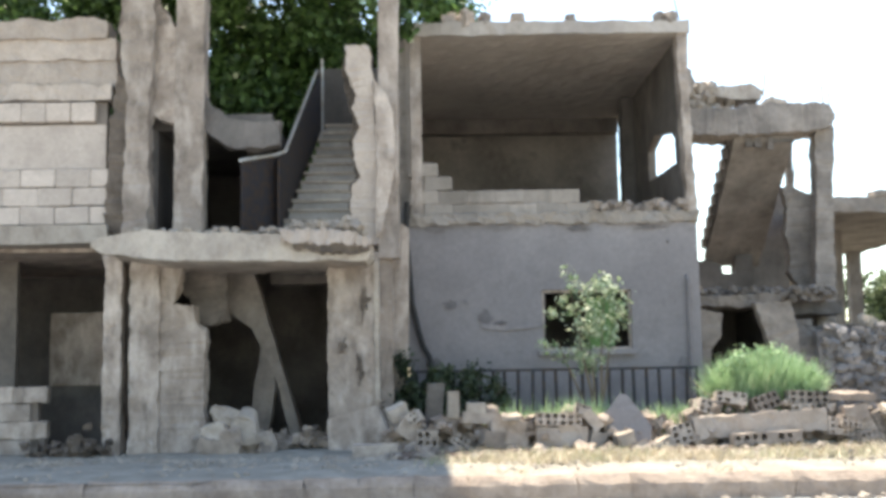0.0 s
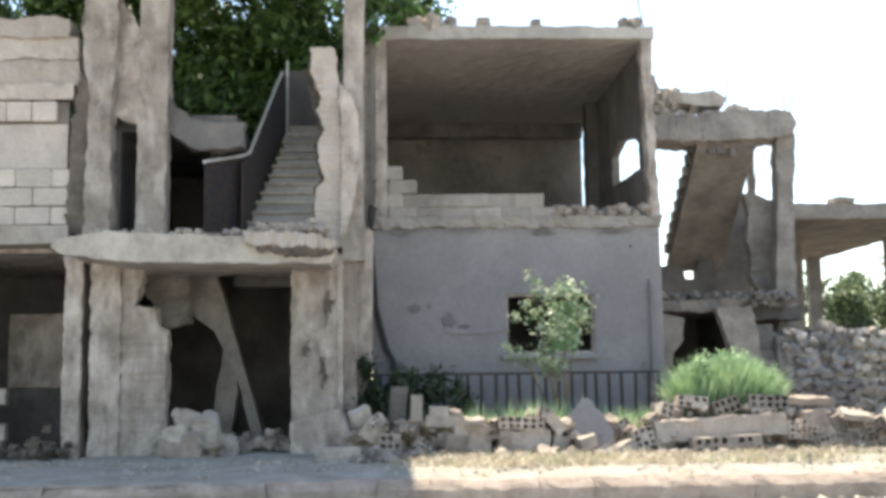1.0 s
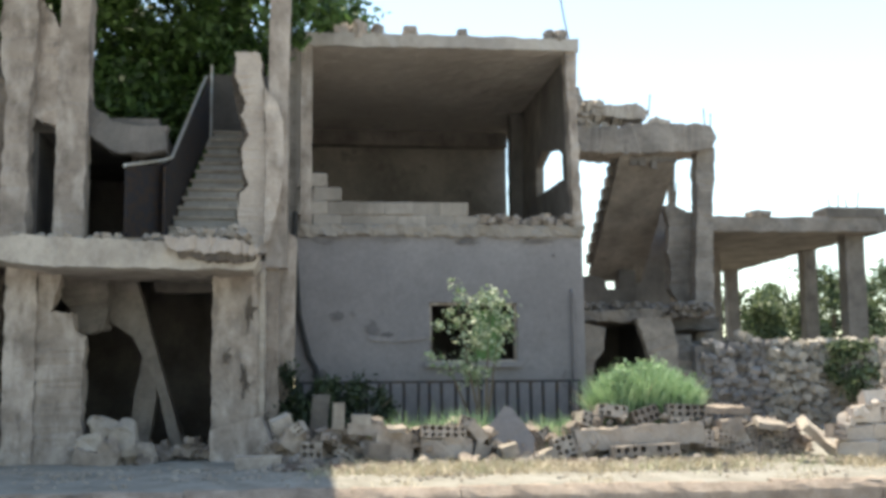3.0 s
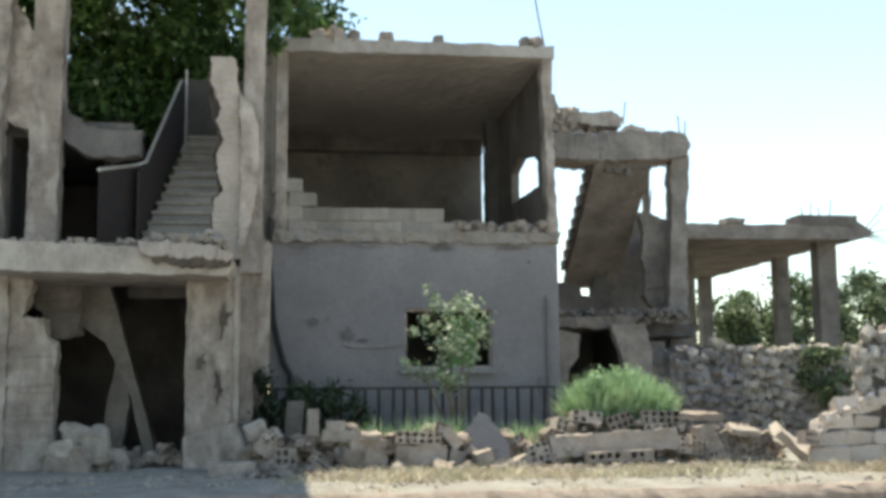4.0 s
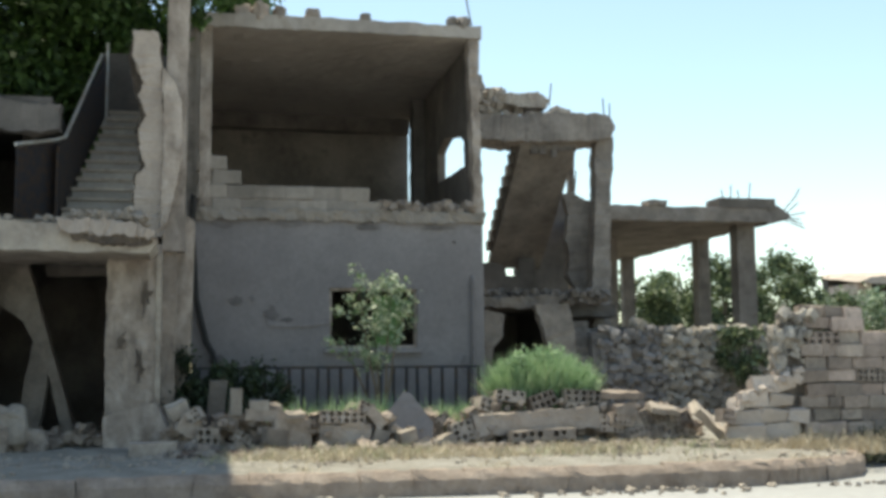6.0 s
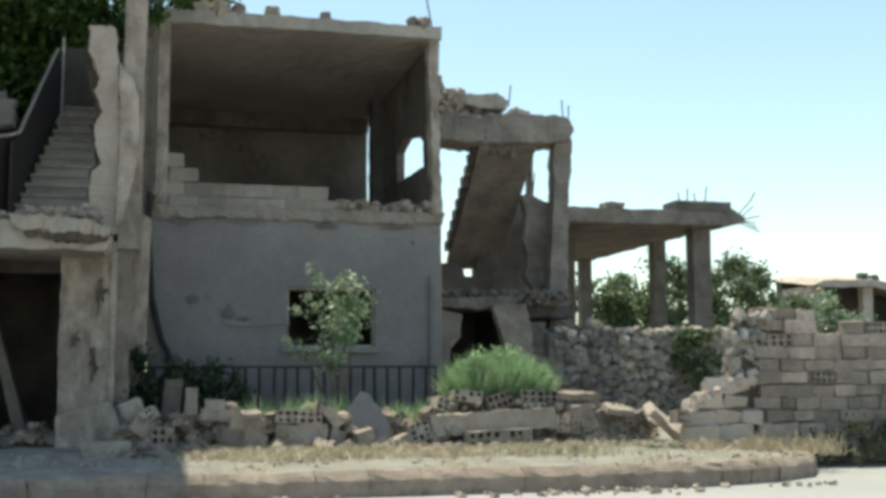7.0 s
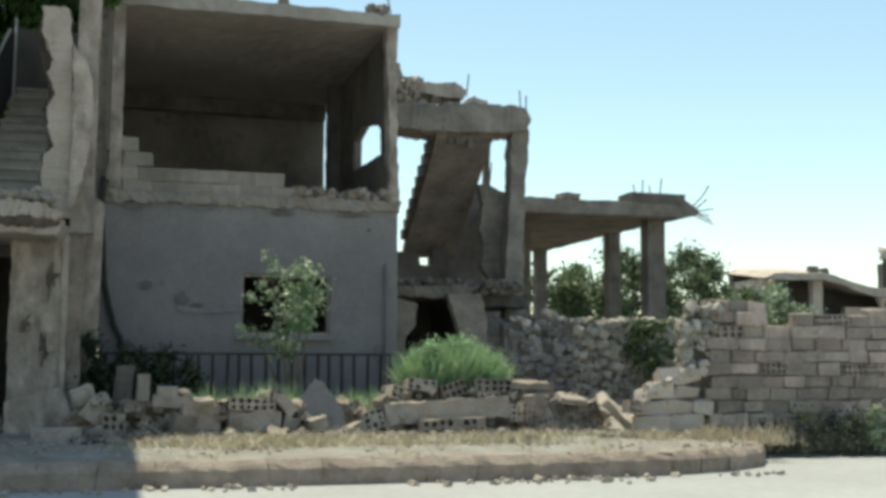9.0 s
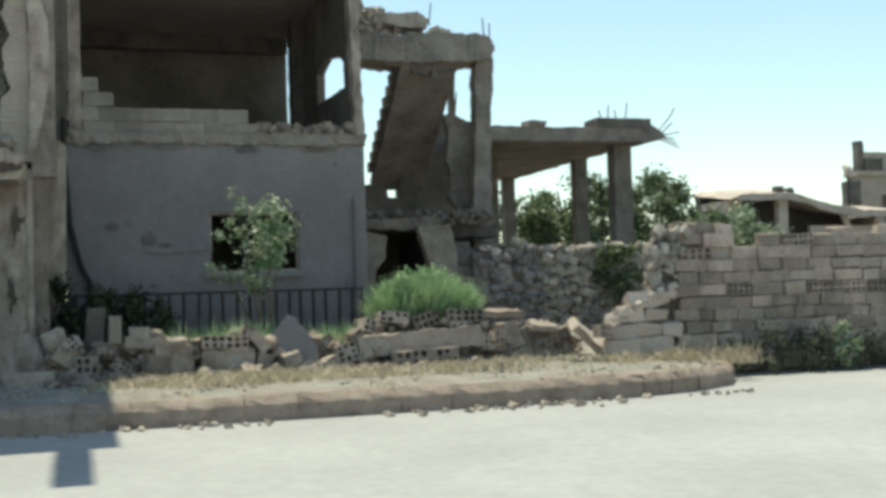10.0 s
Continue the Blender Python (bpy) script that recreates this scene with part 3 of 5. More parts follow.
part("handrail", tube([(-2.66, 17.15, 4.45), (-2.26, 17.97, 4.7), (-2.17, 18.12, 4.78), (-2.28, 21.7, 7.1)], 0.028), M_RAIL, stairs, "worn bare metal handrail")
part("rail_post", tube([(-2.16, 21.6, 5.9), (-2.16, 21.6, 7.3)], 0.025), M_RAIL, stairs)
part("landing_wall", box(-2.3, -0.9, 21.75, 21.9, 5.7, 7.15, 0.4, 0.01), M_SHADE, stairs)
part("landing", box(-2.3, -0.9, 21.6, 23.0, 5.7, 5.9), M_STEP, stairs)
# the flight runs slightly askew to the street
SKEW = Matrix(((1, 0.085, 0, -1.53), (0, 1, 0, 0), (0, 0, 1, 0), (0, 0, 0, 1)))
for ob in stairs.children_recursive:
    ob.data.transform(SKEW)
part("stair_wall_broken", prism([(-1.1, 6.2), (-0.73, 6.18), (-0.68, 5.65), (-0.64, 4.25), (-0.6, 3.1), (-1.06, 3.1), (-1.04, 3.5), (-1.02, 3.99), (-0.88, 4.14), (-0.96, 4.34), (-1.0, 4.69), (-0.89, 4.9), (-1.0, 5.21), (-0.93, 5.39), (-1.09, 5.79)], 16.95, 17.15, 0.04, 0.032, 10), M_CREAM, shop, "pale torn edge of the stair wall")
part("stair_wall_core", prism([(-1.12, 6.1), (-0.7, 6.1), (-0.66, 3.1), (-1.08, 3.1), (-1.06, 4.0), (-0.95, 4.2), (-1.06, 4.7), (-0.97, 4.95), (-1.06, 5.3), (-1.16, 5.8)], 17.15, 17.5, 0.06, 0.05, 9), M_BROWN, shop, "burnt brown core of the torn stair wall")
part("tall_column", prism([(-0.63, 2.9), (-0.3, 2.9), (-0.3, 5.5), (-0.24, 9.4), (-0.56, 9.4), (-0.6, 5.8)], 17.0, 17.35, 0.16, 0.018, 2.5), M_CONC, shop)
part("warped_slab", prism([(-0.66, 5.64), (-0.47, 5.38), (-0.38, 5.1), (-0.36, 4.6), (-0.38, 4.2), (-0.47, 3.7), (-0.57, 3.3), (-0.66, 3.2), (-0.63, 4.24)], 16.86, 17.0, 0.06, 0.022, 6), M_CONC, shop)
part("corner_pier", prism([(-0.62, -0.05), (-0.24, -0.05), (-0.2, 1.4), (-0.17, 3.4), (-0.3, 3.5), (-0.62, 3.4)], 17.5, 18.75, 0.18, 0.02, 2.5), M_CONC, shop)

# ---- grey house with the open upper room ----
house = thing("grey_house", (2.2, 18.6, 0), "grey-blue plastered house whose upper room stands open", "building")
part("front_wall", roughen(holed(-0.2, 4.6, -0.1, 3.66, (2.0, 3.46, 1.5, 2.48), 18.5, 18.72, 0.3), 0.012, 1.5), M_PLASTER, house)
part("floor_edge", box(-0.16, 4.62, 18.42, 18.74, 3.58, 3.76, 0.07, 0.06, 6), M_ROOM, house)
part("floor_slab", box(-0.1, 4.5, 18.74, 25.2, 3.45, 3.68, 0.8, 0.01), M_CONC, house)
part("roof_slab", box(-0.22, 4.58, 18.4, 25.3, 6.78, 7.0, 0.16, 0.04, 4), M_CEIL, house)
part("post", prism([(-0.12, 3.68), (0.07, 3.68), (0.06, 6.8), (-0.12, 6.8)], 18.48, 18.75, 0.2, 0.015), M_CONC, house)
part("post", prism([(4.46, 3.6), (4.62, 3.6), (4.56, 5.0), (4.55, 6.8), (4.37, 6.8), (4.42, 5.0)], 18.45, 18.75, 0.07, 0.035, 6), M_CONC, house)
part("side_wall", box(-0.2, -0.04, 18.75, 25.2, -0.1, 6.78, 0.6, 0.01), M_CEIL, house)
ALONG = Matrix(((0, 1, 0, 4.44), (1, 0, 0, 0), (0, 0, 1, 0), (0, 0, 0, 1)))
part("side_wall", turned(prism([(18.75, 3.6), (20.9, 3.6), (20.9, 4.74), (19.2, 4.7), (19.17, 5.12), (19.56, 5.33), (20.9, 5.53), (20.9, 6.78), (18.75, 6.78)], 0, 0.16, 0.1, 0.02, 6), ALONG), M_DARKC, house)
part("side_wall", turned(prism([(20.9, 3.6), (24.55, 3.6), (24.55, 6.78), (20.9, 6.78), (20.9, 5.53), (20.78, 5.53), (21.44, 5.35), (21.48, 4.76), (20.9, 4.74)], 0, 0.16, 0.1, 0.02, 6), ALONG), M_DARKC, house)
part("lower_side_wall", box(4.44, 4.6, 18.72, 25.2, -0.1, 3.45, 0.6, 0.01), M_CONC, house)
part("back_wall", box(-0.04, 4.49, 25.0, 25.2, -0.1, 6.78, 0.6, 0.015), M_BACKWALL, house)
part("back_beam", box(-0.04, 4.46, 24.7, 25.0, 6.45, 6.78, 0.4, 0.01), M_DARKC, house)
# Pier takes the near-black shade colour of the open room.
part("inner_pier", prism([(4.2, 3.6), (4.62, 3.6), (4.66, 5.6), (4.75, 6.2), (4.9, 6.78), (4.2, 6.78)], 22.8, 23.1, 0.16, 0.03, 4), M_SHADE, house)
window = part("window", roughen(holed(1.98, 3.48, 1.48, 2.5, (2.04, 3.42, 1.54, 2.44), 18.56, 18.62, 0.5), 0.003), M_CONC, house)
part("sill", box(1.92, 3.52, 18.4, 18.6, 1.42, 1.5, 0.2, 0.012), M_PLASTER, window)
part("curtain", box(2.75, 3.2, 18.66, 18.69, 1.54, 2.35, 0.08, 0.03, 5), mineral("green_cloth", (0.12, 0.22, 0.07), (0.07, 0.14, 0.045), scale=3), window, "faded green cloth")
# Added divider; the lower room's darkness is put into its colour.
part("room_divider", box(0, 4.4, 21.5, 21.6, 0, 3.4), M_SHADE, house)
part("drain_pipe", tube([(-0.2, 18.35, 3.95), (-0.22, 18.38, 3.4), (-0.18, 18.4, 2.9), (-0.14, 18.4, 2.3), (-0.05, 18.4, 1.9), (0.03, 18.4, 1.6), (0.13, 18.38, 1.42), (0.17, 18.35, 1.25), (0.27, 18.3, 1.05), (0.27, 18.3, 0.8)], 0.046, 8), M_PIPE, house, "black bent drain pipe")
M_SCAR = mineral("damp_dark_plaster", (0.175, 0.16, 0.162), (0.12, 0.108, 0.11), scale=2, streak=False)
for i, (x, z, w, h) in enumerate(((0.5, 2.26, 0.3, 0.2), (1.05, 2.05, 0.3, 0.32), (1.3, 1.95, 0.3, 0.1), (0.75, 2.3, 0.12, 0.14), (2.6, 3.5, 0.5, 0.12), (1.4, 3.52, 0.7, 0.1), (0.3, 3.5, 0.5, 0.14), (3.8, 3.5, 0.6, 0.1), (4.1, 3.27, 0.06, 0.06), (0.2, 1.3, 0.4, 0.2), (4.3, 1.2, 0.25, 0.5))):
    ring = [(x + w / 2 * math.cos(a) * (0.7 + 0.9 * noise.noise((i * 3.1, a * 2, 0))), z + h / 2 * math.sin(a) * (0.7 + 0.9 * noise.noise((i * 5.3, a * 2, 4)))) for a in (k * math.pi / 7 for k in range(14))]
    part("plaster_scar", prism(ring, 18.478, 18.52, 0.05, 0.006, 9), M_SCAR, house)
part("plaster_ridge", prism([(1.0, 1.86), (1.4, 1.83), (1.98, 1.88), (1.98, 1.93), (1.4, 1.9), (1.0, 1.95)], 18.47, 18.52, 0.08, 0.01, 6), M_PLASTER, house)
part("edge_pipe", tube([(4.4, 18.45, 0.3), (4.4, 18.45, 2.6), (4.4, 18.5, 2.7)], 0.03, 8), M_PLASTER, house)
parapet = part("parapet_core", box(0.1, 2.5, 18.53, 18.68, 3.7, 4.1), M_CONC, house)

# ---- iron fence ----
fence = thing("iron_fence", (2, 17.6, 0.2), "low dark iron bar fence before the grey house", "fence")
part("rail", box(-0.5, 4.3, 17.585, 17.615, 1.16, 1.2), M_IRON, fence)
part("rail", box(-0.5, 4.3, 17.585, 17.615, 0.42, 0.45), M_IRON, fence)
bar = mesh_of(tube([(0, 0, 0.2), (0, 0, 1.18)], 0.026, 6), "bar", M_IRON)
for i in range(25):
    piece("bar", bar, fence, pose(-0.5 + i * 0.2, 17.6, 0, rng.uniform(-1.5, 1.5), rng.uniform(-1.5, 1.5)))

# ---- ruined stair house ----
ruin = thing("ruined_stair_house", (6.5, 21, 0), "collapsed concrete house with a hanging stair flight", "building")
part("roof_slab", prism([(5.1, 5.56), (5.75, 5.5), (7.36, 5.56), (7.8, 5.66), (7.86, 5.9), (7.78, 6.05), (7.5, 6.12), (7.07, 6.08), (6.65, 6.14), (6.0, 6.02), (5.1, 6.03)], 20.7, 21.7, 0.06, 0.05, 7), M_RUIN, ruin)
part("roof_block", prism([(5.42, 6.28), (6.5, 6.2), (6.58, 6.38), (6.32, 6.55), (5.95, 6.48), (5.46, 6.52)], 20.85, 21.6, 0.06, 0.05, 7), M_PALE, ruin)
part("roof_block", prism([(5.0, 6.0), (5.6, 6.0), (5.5, 6.25), (5.3, 6.45), (5.22, 6.8), (5.1, 6.86), (5.02, 6.4)], 20.9, 21.4, 0.06, 0.07, 8), M_PALE, ruin)
part("roof_block", prism([(6.5, 6.02), (7.1, 6.02), (6.98, 6.2), (6.72, 6.28), (6.56, 6.2)], 20.9, 21.4, 0.06, 0.05, 8), M_PALE, ruin)
part("post", prism([(7.37, -0.1), (7.74, -0.1), (7.75, 2.0), (7.77, 3.3), (7.79, 4.5), (7.87, 5.2), (7.9, 5.7), (7.55, 5.7), (7.5, 5.2), (7.5, 4.5), (7.42, 3.3), (7.38, 2.0)], 20.9, 21.25, 0.07, 0.035, 5), M_RUIN, ruin)
for i in range(11):
    y, z = 23.5 - i * 0.235, 3.68 + i * 0.192
    part("hanging_step", box(5.9, 7.1, y - 0.25, y, z - 0.02, z + 0.2, 0.25, 0.02, 4), M_DARKC, ruin)
bm = turned(prism([(23.55, 3.3), (23.6, 3.5), (21.0, 5.7), (20.9, 5.62), (20.95, 5.42)], 0, 1.14, 0.2, 0.02, 2.5), Matrix(((0, 1, 0, 5.98), (1, 0, 0, 0), (0, 0, 1, 0), (0, 0, 0, 1))))
part("hanging_flight", bm, M_RUIN, ruin, "bare underside of a hanging stair flight")
# Dark boxes on the flight's head stand in for shaded holes.
for x0, x1, z0, z1 in ((6.2, 6.33, 5.32, 5.5), (6.36, 6.5, 5.32, 5.5), (6.62, 6.72, 5.26, 5.5), (6.72, 7.12, 5.4, 5.5)):
    part("broken_slot", box(x0, x1, 20.93, 21.0, z0, z1, 0.05, 0.015, 9), M_SHADE, ruin, "dark box put in for the shade of a slot at the flight's head")
# Near-black sheets put the shade under flight and landing into colour.
part("flight_wall", prism([(6.62, 2.3), (8.3, 2.3), (8.35, 4.3), (8.2, 4.9), (7.6, 4.95), (7.1, 4.2), (6.62, 3.5)], 23.65, 23.85, 0.2, 0.03), M_SHADE, ruin)
part("torn_pier", prism([(7.0, 4.62), (7.17, 4.66), (7.36, 4.52), (7.56, 4.46), (7.52, 3.6), (7.5, 2.9), (7.48, 2.2), (7.2, 2.2), (7.2, 2.76), (7.04, 2.95), (7.08, 3.3), (7.02, 3.7), (7.06, 4.2)], 21.35, 21.6, 0.06, 0.045, 8), M_RUIN, ruin)
part("torn_wall", prism([(7.32, 4.5), (7.7, 4.4), (7.66, 2.0), (7.38, 2.0)], 21.7, 21.9, 0.08, 0.04, 6), M_DARKC, ruin)
part("thin_post", box(7.28, 7.4, 21.9, 22.05, 2.3, 5.7, 0.2, 0.015), M_RUIN, ruin)
part("landing", box(4.72, 6.3, 19.6, 23.5, 2.24, 2.42, 0.1, 0.06, 4), M_DARKC, ruin)
part("landing_back", prism([(5.0, 2.4), (6.9, 2.4), (6.9, 3.5), (6.56, 3.5), (6.54, 3.12), (6.29, 3.12), (6.26, 3.3), (5.9, 3.42), (5.5, 3.3), (5.0, 3.35)], 23.2, 23.4, 0.15, 0.03), M_SHADE, ruin)
part("landing", box(6.3, 7.6, 20.3, 23.5, 2.1, 2.35, 0.12, 0.06, 4), M_SHADE, ruin)
part("stringer", prism([(5.76, 2.28), (6.4, 2.3), (6.5, 1.78), (6.55, 0.2), (6.3, 0.2), (6.05, 1.46), (5.96, 1.7)], 19.4, 19.6, 0.07, 0.035, 7), M_RUIN, ruin, "broken sloping stair stringer")
for i in range(6):
    part("lower_step", box(6.4 + i * 0.03, 6.95 + i * 0.015, 19.95 - i * 0.1, 20.2 - i * 0.1, -0.1, 2.0 - i * 0.16, 0.09, 0.03, 7), M_RUIN, ruin)
# Void sides, floor, back and yard wall are coloured with the hollow's shade.
part("void_side", box(4.66, 4.76, 19.4, 22.6, -0.1, 2.3), M_SHADE, ruin)
part("void_side", box(6.3, 6.45, 19.6, 22.6, -0.1, 2.25), M_SHADE, ruin)
part("void_floor", box(4.7, 6.4, 19.5, 22.6, -0.05, 0.3), M_SHADE, ruin)
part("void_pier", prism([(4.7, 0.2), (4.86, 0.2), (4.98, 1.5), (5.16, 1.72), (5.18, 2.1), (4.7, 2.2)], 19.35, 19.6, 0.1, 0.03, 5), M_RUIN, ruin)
part("void_back", box(4.7, 6.8, 22.5, 22.7, 0, 2.3), M_SHADE, ruin)
part("yard_wall", box(6.2, 9.0, 20.2, 20.4, 0, 1.9, 0.25, 0.03), M_SHADE, ruin)
annex = thing("open_annex", (9.5, 25, 0), "open concrete annex of bare slab and posts", "building")
part("slab", box(7.8, 11.3, 21, 29, 4.06, 4.36, 0.16, 0.04, 4), M_RUIN, annex)
part("slab_edge_lump", box(8.6, 9.0, 20.95, 21.3, 4.36, 4.46, 0.1, 0.05, 6), M_RUIN, annex)
part("slab_tip", prism([(11.2, 4.02), (11.68, 4.14), (11.72, 4.22), (11.45, 4.42), (11.2, 4.5)], 21, 22.0, 0.12, 0.03, 4), M_DARKC, annex)
part("upstand", box(10.15, 11.38, 20.98, 21.6, 4.34, 4.55, 0.2, 0.02), M_DARKC, annex)
part("post", box(10.72, 11.12, 21.4, 21.75, -0.1, 4.1, 0.3, 0.012), M_RUIN, annex)
part("post", box(11.02, 11.32, 24.0, 24.3, -0.1, 4.1, 0.3, 0.012), M_RUIN, annex)
part("post", box(10.85, 11.15, 28.2, 28.5, -0.1, 4.1, 0.3, 0.012), M_RUIN, annex)
part("post", box(8.93, 9.09, 24.0, 24.2, -0.1, 4.1, 0.3, 0.012), M_RUIN, annex)
part("post", box(9.6, 9.85, 27.8, 28.1, -0.1, 4.1, 0.3, 0.012), M_RUIN, annex)

# ---- far houses ----
shed = thing("far_shed", (31, 45, 0), "low pale shed with a sagging sheet roof", "shed")
# Back wall is near black: the shed's inner shade as colour.
part("back_wall", prism([(28.2, 0), (36.5, 0), (36.5, 4.45), (34.6, 4.5), (33.2, 4.75), (32.2, 5.1), (31.2, 5.35), (28.2, 5.3)], 47.4, 47.9, 0.6, 0.04), M_SHADE, shed)
part("side_wall", box(28.2, 28.9, 45, 47.6, 0, 4.8, 0.6, 0.05), M_BLOCK, shed)
part("side_wall", box(36.2, 36.5, 45, 47.6, 0, 4.0, 0.6, 0.05), M_BLOCK, shed)
part("low_wall", box(32.7, 36.4, 45.2, 45.5, 0, 3.6, 0.5, 0.06), M_CREAM, shed)
part("low_wall", box(28.9, 30.7, 45.3, 45.6, 0, 2.95, 0.5, 0.06), M_BLOCK, shed)
part("post", box(30.74, 31.22, 44.8, 45.2, 0, 4.95, 0.4, 0.04), M_CREAM, shed)
part("post", turned(box(-0.12, 0.12, -0.1, 0.1, -1.0, 1.0, 0.3, 0.03), pose(34.7, 44.9, 3.2, 0, -24, 0)), M_CREAM, shed)
part("roof", prism([(28.0, 4.8), (28.6, 4.72), (31.2, 4.8), (32.2, 4.56), (33.2, 4.2), (34.6, 3.98), (37.5, 3.9), (37.5, 4.24), (35.2, 4.3), (33.2, 4.6), (32.0, 4.92), (31.2, 5.12), (29.4, 5.05), (28.6, 5.02)], 44.5, 47.9, 0.3, 0.06, 2, (0, 0.45)), M_CREAM, shed, "sagging pale sheet roof")
part("roof_clutter", box(30.6, 30.95, 44.7, 45.1, 5.0, 5.42, 0.15, 0.08, 4), M_DARKC, shed)
part("roof_clutter", box(31.15, 31.5, 44.7, 45.1, 5.02, 5.34, 0.15, 0.08, 4), M_DARKC, shed)
flats = thing("far_flats", (57, 70, 0), "distant concrete house with rooftop tank", "building")
part("wall", roughen(holed(55.0, 66, 0, 8.6, (57.0, 58.6, 5.2, 7.2), 70, 70.4, 1.2), 0.06, 1.0), M_CREAM, flats)
part("side_wall", box(55.0, 55.4, 70.4, 71.4, 0, 8.6, 1.2, 0.03), M_CONC, flats)
part("back_wall", box(55.4, 66, 71.0, 71.4, 0, 8.6, 1.5, 0.03), M_CONC, flats)
part("roof", box(54.8, 66.3, 69.7, 71.5, 8.6, 8.95, 0.8, 0.05), M_CREAM, flats)
part("balcony", box(53.9, 55.0, 69.8, 70.6, 6.3, 8.2, 0.4, 0.06), M_DARKC, flats)
part("parapet_pier", box(55.0, 55.5, 70, 70.6, 8.95, 11.2, 0.4, 0.05), M_DARKC, flats)
part("stair_head", box(55.6, 60.4, 70.2, 71.3, 8.95, 10.4, 0.6, 0.06), M_CREAM, flats)
part("water_tank", box(55.5, 57.0, 69.8, 70.9, 9.0, 9.9, 0.3, 0.06), M_DARKC, flats)
bm = bmesh.new()
bmesh.ops.create_cone(bm, cap_ends=True, segments=20, radius1=0.6, radius2=0.2, depth=0.3)
part("dish", turned(bm, pose(53.8, 69.5, 9.0, 60, 0, 20)), M_CREAM, flats)
part("dish_pole", tube([(53.8, 69.7, 6.3), (53.8, 69.7, 9.0)], 0.08), M_IRON, flats)

# ---- plants ----


def limbs(base, tips, r0):
    bm = bmesh.new()
    for tip in tips:
        b, t = Vector(base), Vector(tip)
        pts = [b.lerp(t, k) + noise.noise_vector(b.lerp(t, k) * 0.9) * 0.25 * (t - b).length * 0.2 * (k > 0) for k in (0, 0.25, 0.5, 0.75, 1)]
        src = tube(pts, 1.0, 7)
        src.verts.ensure_lookup_table()
        for i, v in enumerate(src.verts):
            k = i // 7
            v.co = pts[k] + (v.co - pts[k]) * r0 * (1 - 0.2 * k)
        me = bpy.data.meshes.new("limb")
        src.to_mesh(me)
        src.free()
        bm.from_mesh(me)
        bpy.data.meshes.remove(me)
    return bm


def clumps(n, lo, hi, radius, seed, inside=lambda p: True):
    r = random.Random(seed)
    out = []
    while len(out) < n:
        p = [r.uniform(a, c) for a, c in zip(lo, hi)]
        if inside(p):
            out.append((*p, radius * r.uniform(0.6, 1.3)))
    return out


def broadleaf(name, label, base, tips, blobs, count, size, leaf, r0, seed):
    t = thing(name, base, label, "tree" if "tree" in name else "shrub")
    part("trunk", limbs(base, tips, r0), M_BARK, t)
    hang(new("crown", leaf_cloud("crown", blobs, count, size, leaf, seed)), t)
    return t


def in_big(p):
    x, y, z = p
    low = 5.3 + max(0, x + 1.2) * 1.1
    return ((x + 3.7) / 5.5) ** 4 + ((y - 24.5) / 2.2) ** 2 + ((z - 8.6) / 3.6) ** 4 < 1 and z > low and (x < -0.9 or z > 7.7)


big = clumps(310, (-9.2, 22.4, 5.3), (0.9, 26.8, 11.8), 0.6, 3, in_big)
big += clumps(50, (-3.4, 22.8, 5.6), (-1.2, 24.2, 8.0), 0.5, 5)
big += clumps(50, (-0.5, 17.7, 6.5), (0.36, 18.1, 8.9), 0.2, 4, lambda p: p[2] > 6.6 + 1.3 * max(0, p[0] - 0.02))
broadleaf("big_tree", "dense dark green tree behind the ruined shop house", (-2, 24.6, 0), [(-2, 24.5, 7), (-4, 24, 9), (-0.4, 24.6, 9.5), (-2.2, 25.5, 10), (-3.4, 23.5, 7.5), (-0.8, 23.6, 8)], big, 150000, 0.09, M_TREE, 0.24, 11)
for k, (x, y, z, w, n, s) in enumerate(((12.3, 30, 3.3, 1.6, 70, 4), (14.4, 31, 3.9, 1.9, 80, 5), (17.0, 32, 4.0, 2.0, 90, 6), (19.6, 34, 3.3, 2.0, 70, 8), (22.4, 36, 3.4, 2.2, 80, 9))):
    bl = clumps(n, (x - w, y - 1.5, 0.6), (x + w, y + 1.5, z + 1.2), 0.36, s, lambda p, x=x, y=y, z=z, w=w: ((p[0] - x) / w) ** 2 + ((p[1] - y) / 1.5) ** 2 + ((p[2] - z * 0.55) / (z * 0.62)) ** 2 < 1)
    broadleaf("orchard_tree", "leafy orchard tree behind the stone wall", (x, y, 0), [(x, y, z * 0.7), (x - 0.8, y, z), (x + 0.8, y, z)], bl, 22000, 0.075, M_LEAF if k == 4 else M_FARLEAF, 0.12, 20 + k)

sap = clumps(34, (1.75, 16.6, 1.2), (3.05, 17.0, 2.6), 0.15, 9, lambda p: ((p[0] - 2.5) / 0.6) ** 2 + ((p[2] - 1.9) / 0.68) ** 2 < 1)
sap += [(1.85, 16.8, 1.55, 0.14), (2.05, 16.8, 1.4, 0.16), (2.25, 16.8, 2.55, 0.13), (2.15, 16.8, 2.7, 0.08), (2.75, 16.8, 2.5, 0.14), (3.05, 16.8, 1.9, 0.1)]
broadleaf("sapling", "slender young tree with light green leaves before the window", (2.55, 16.85, 0.2), [(2.5, 16.85, 1.7), (2.2, 16.8, 2.5), (2.8, 16.85, 2.4), (2.0, 16.8, 1.6), (2.9, 16.85, 1.9)], sap, 2100, 0.037, M_LEAF, 0.03, 31)
hed = clumps(60, (-0.36, 17.05, 0.35), (1.25, 17.5, 1.3), 0.16, 12, lambda p: p[2] < 1.3 - 0.28 * max(0, p[0] - 0.1))
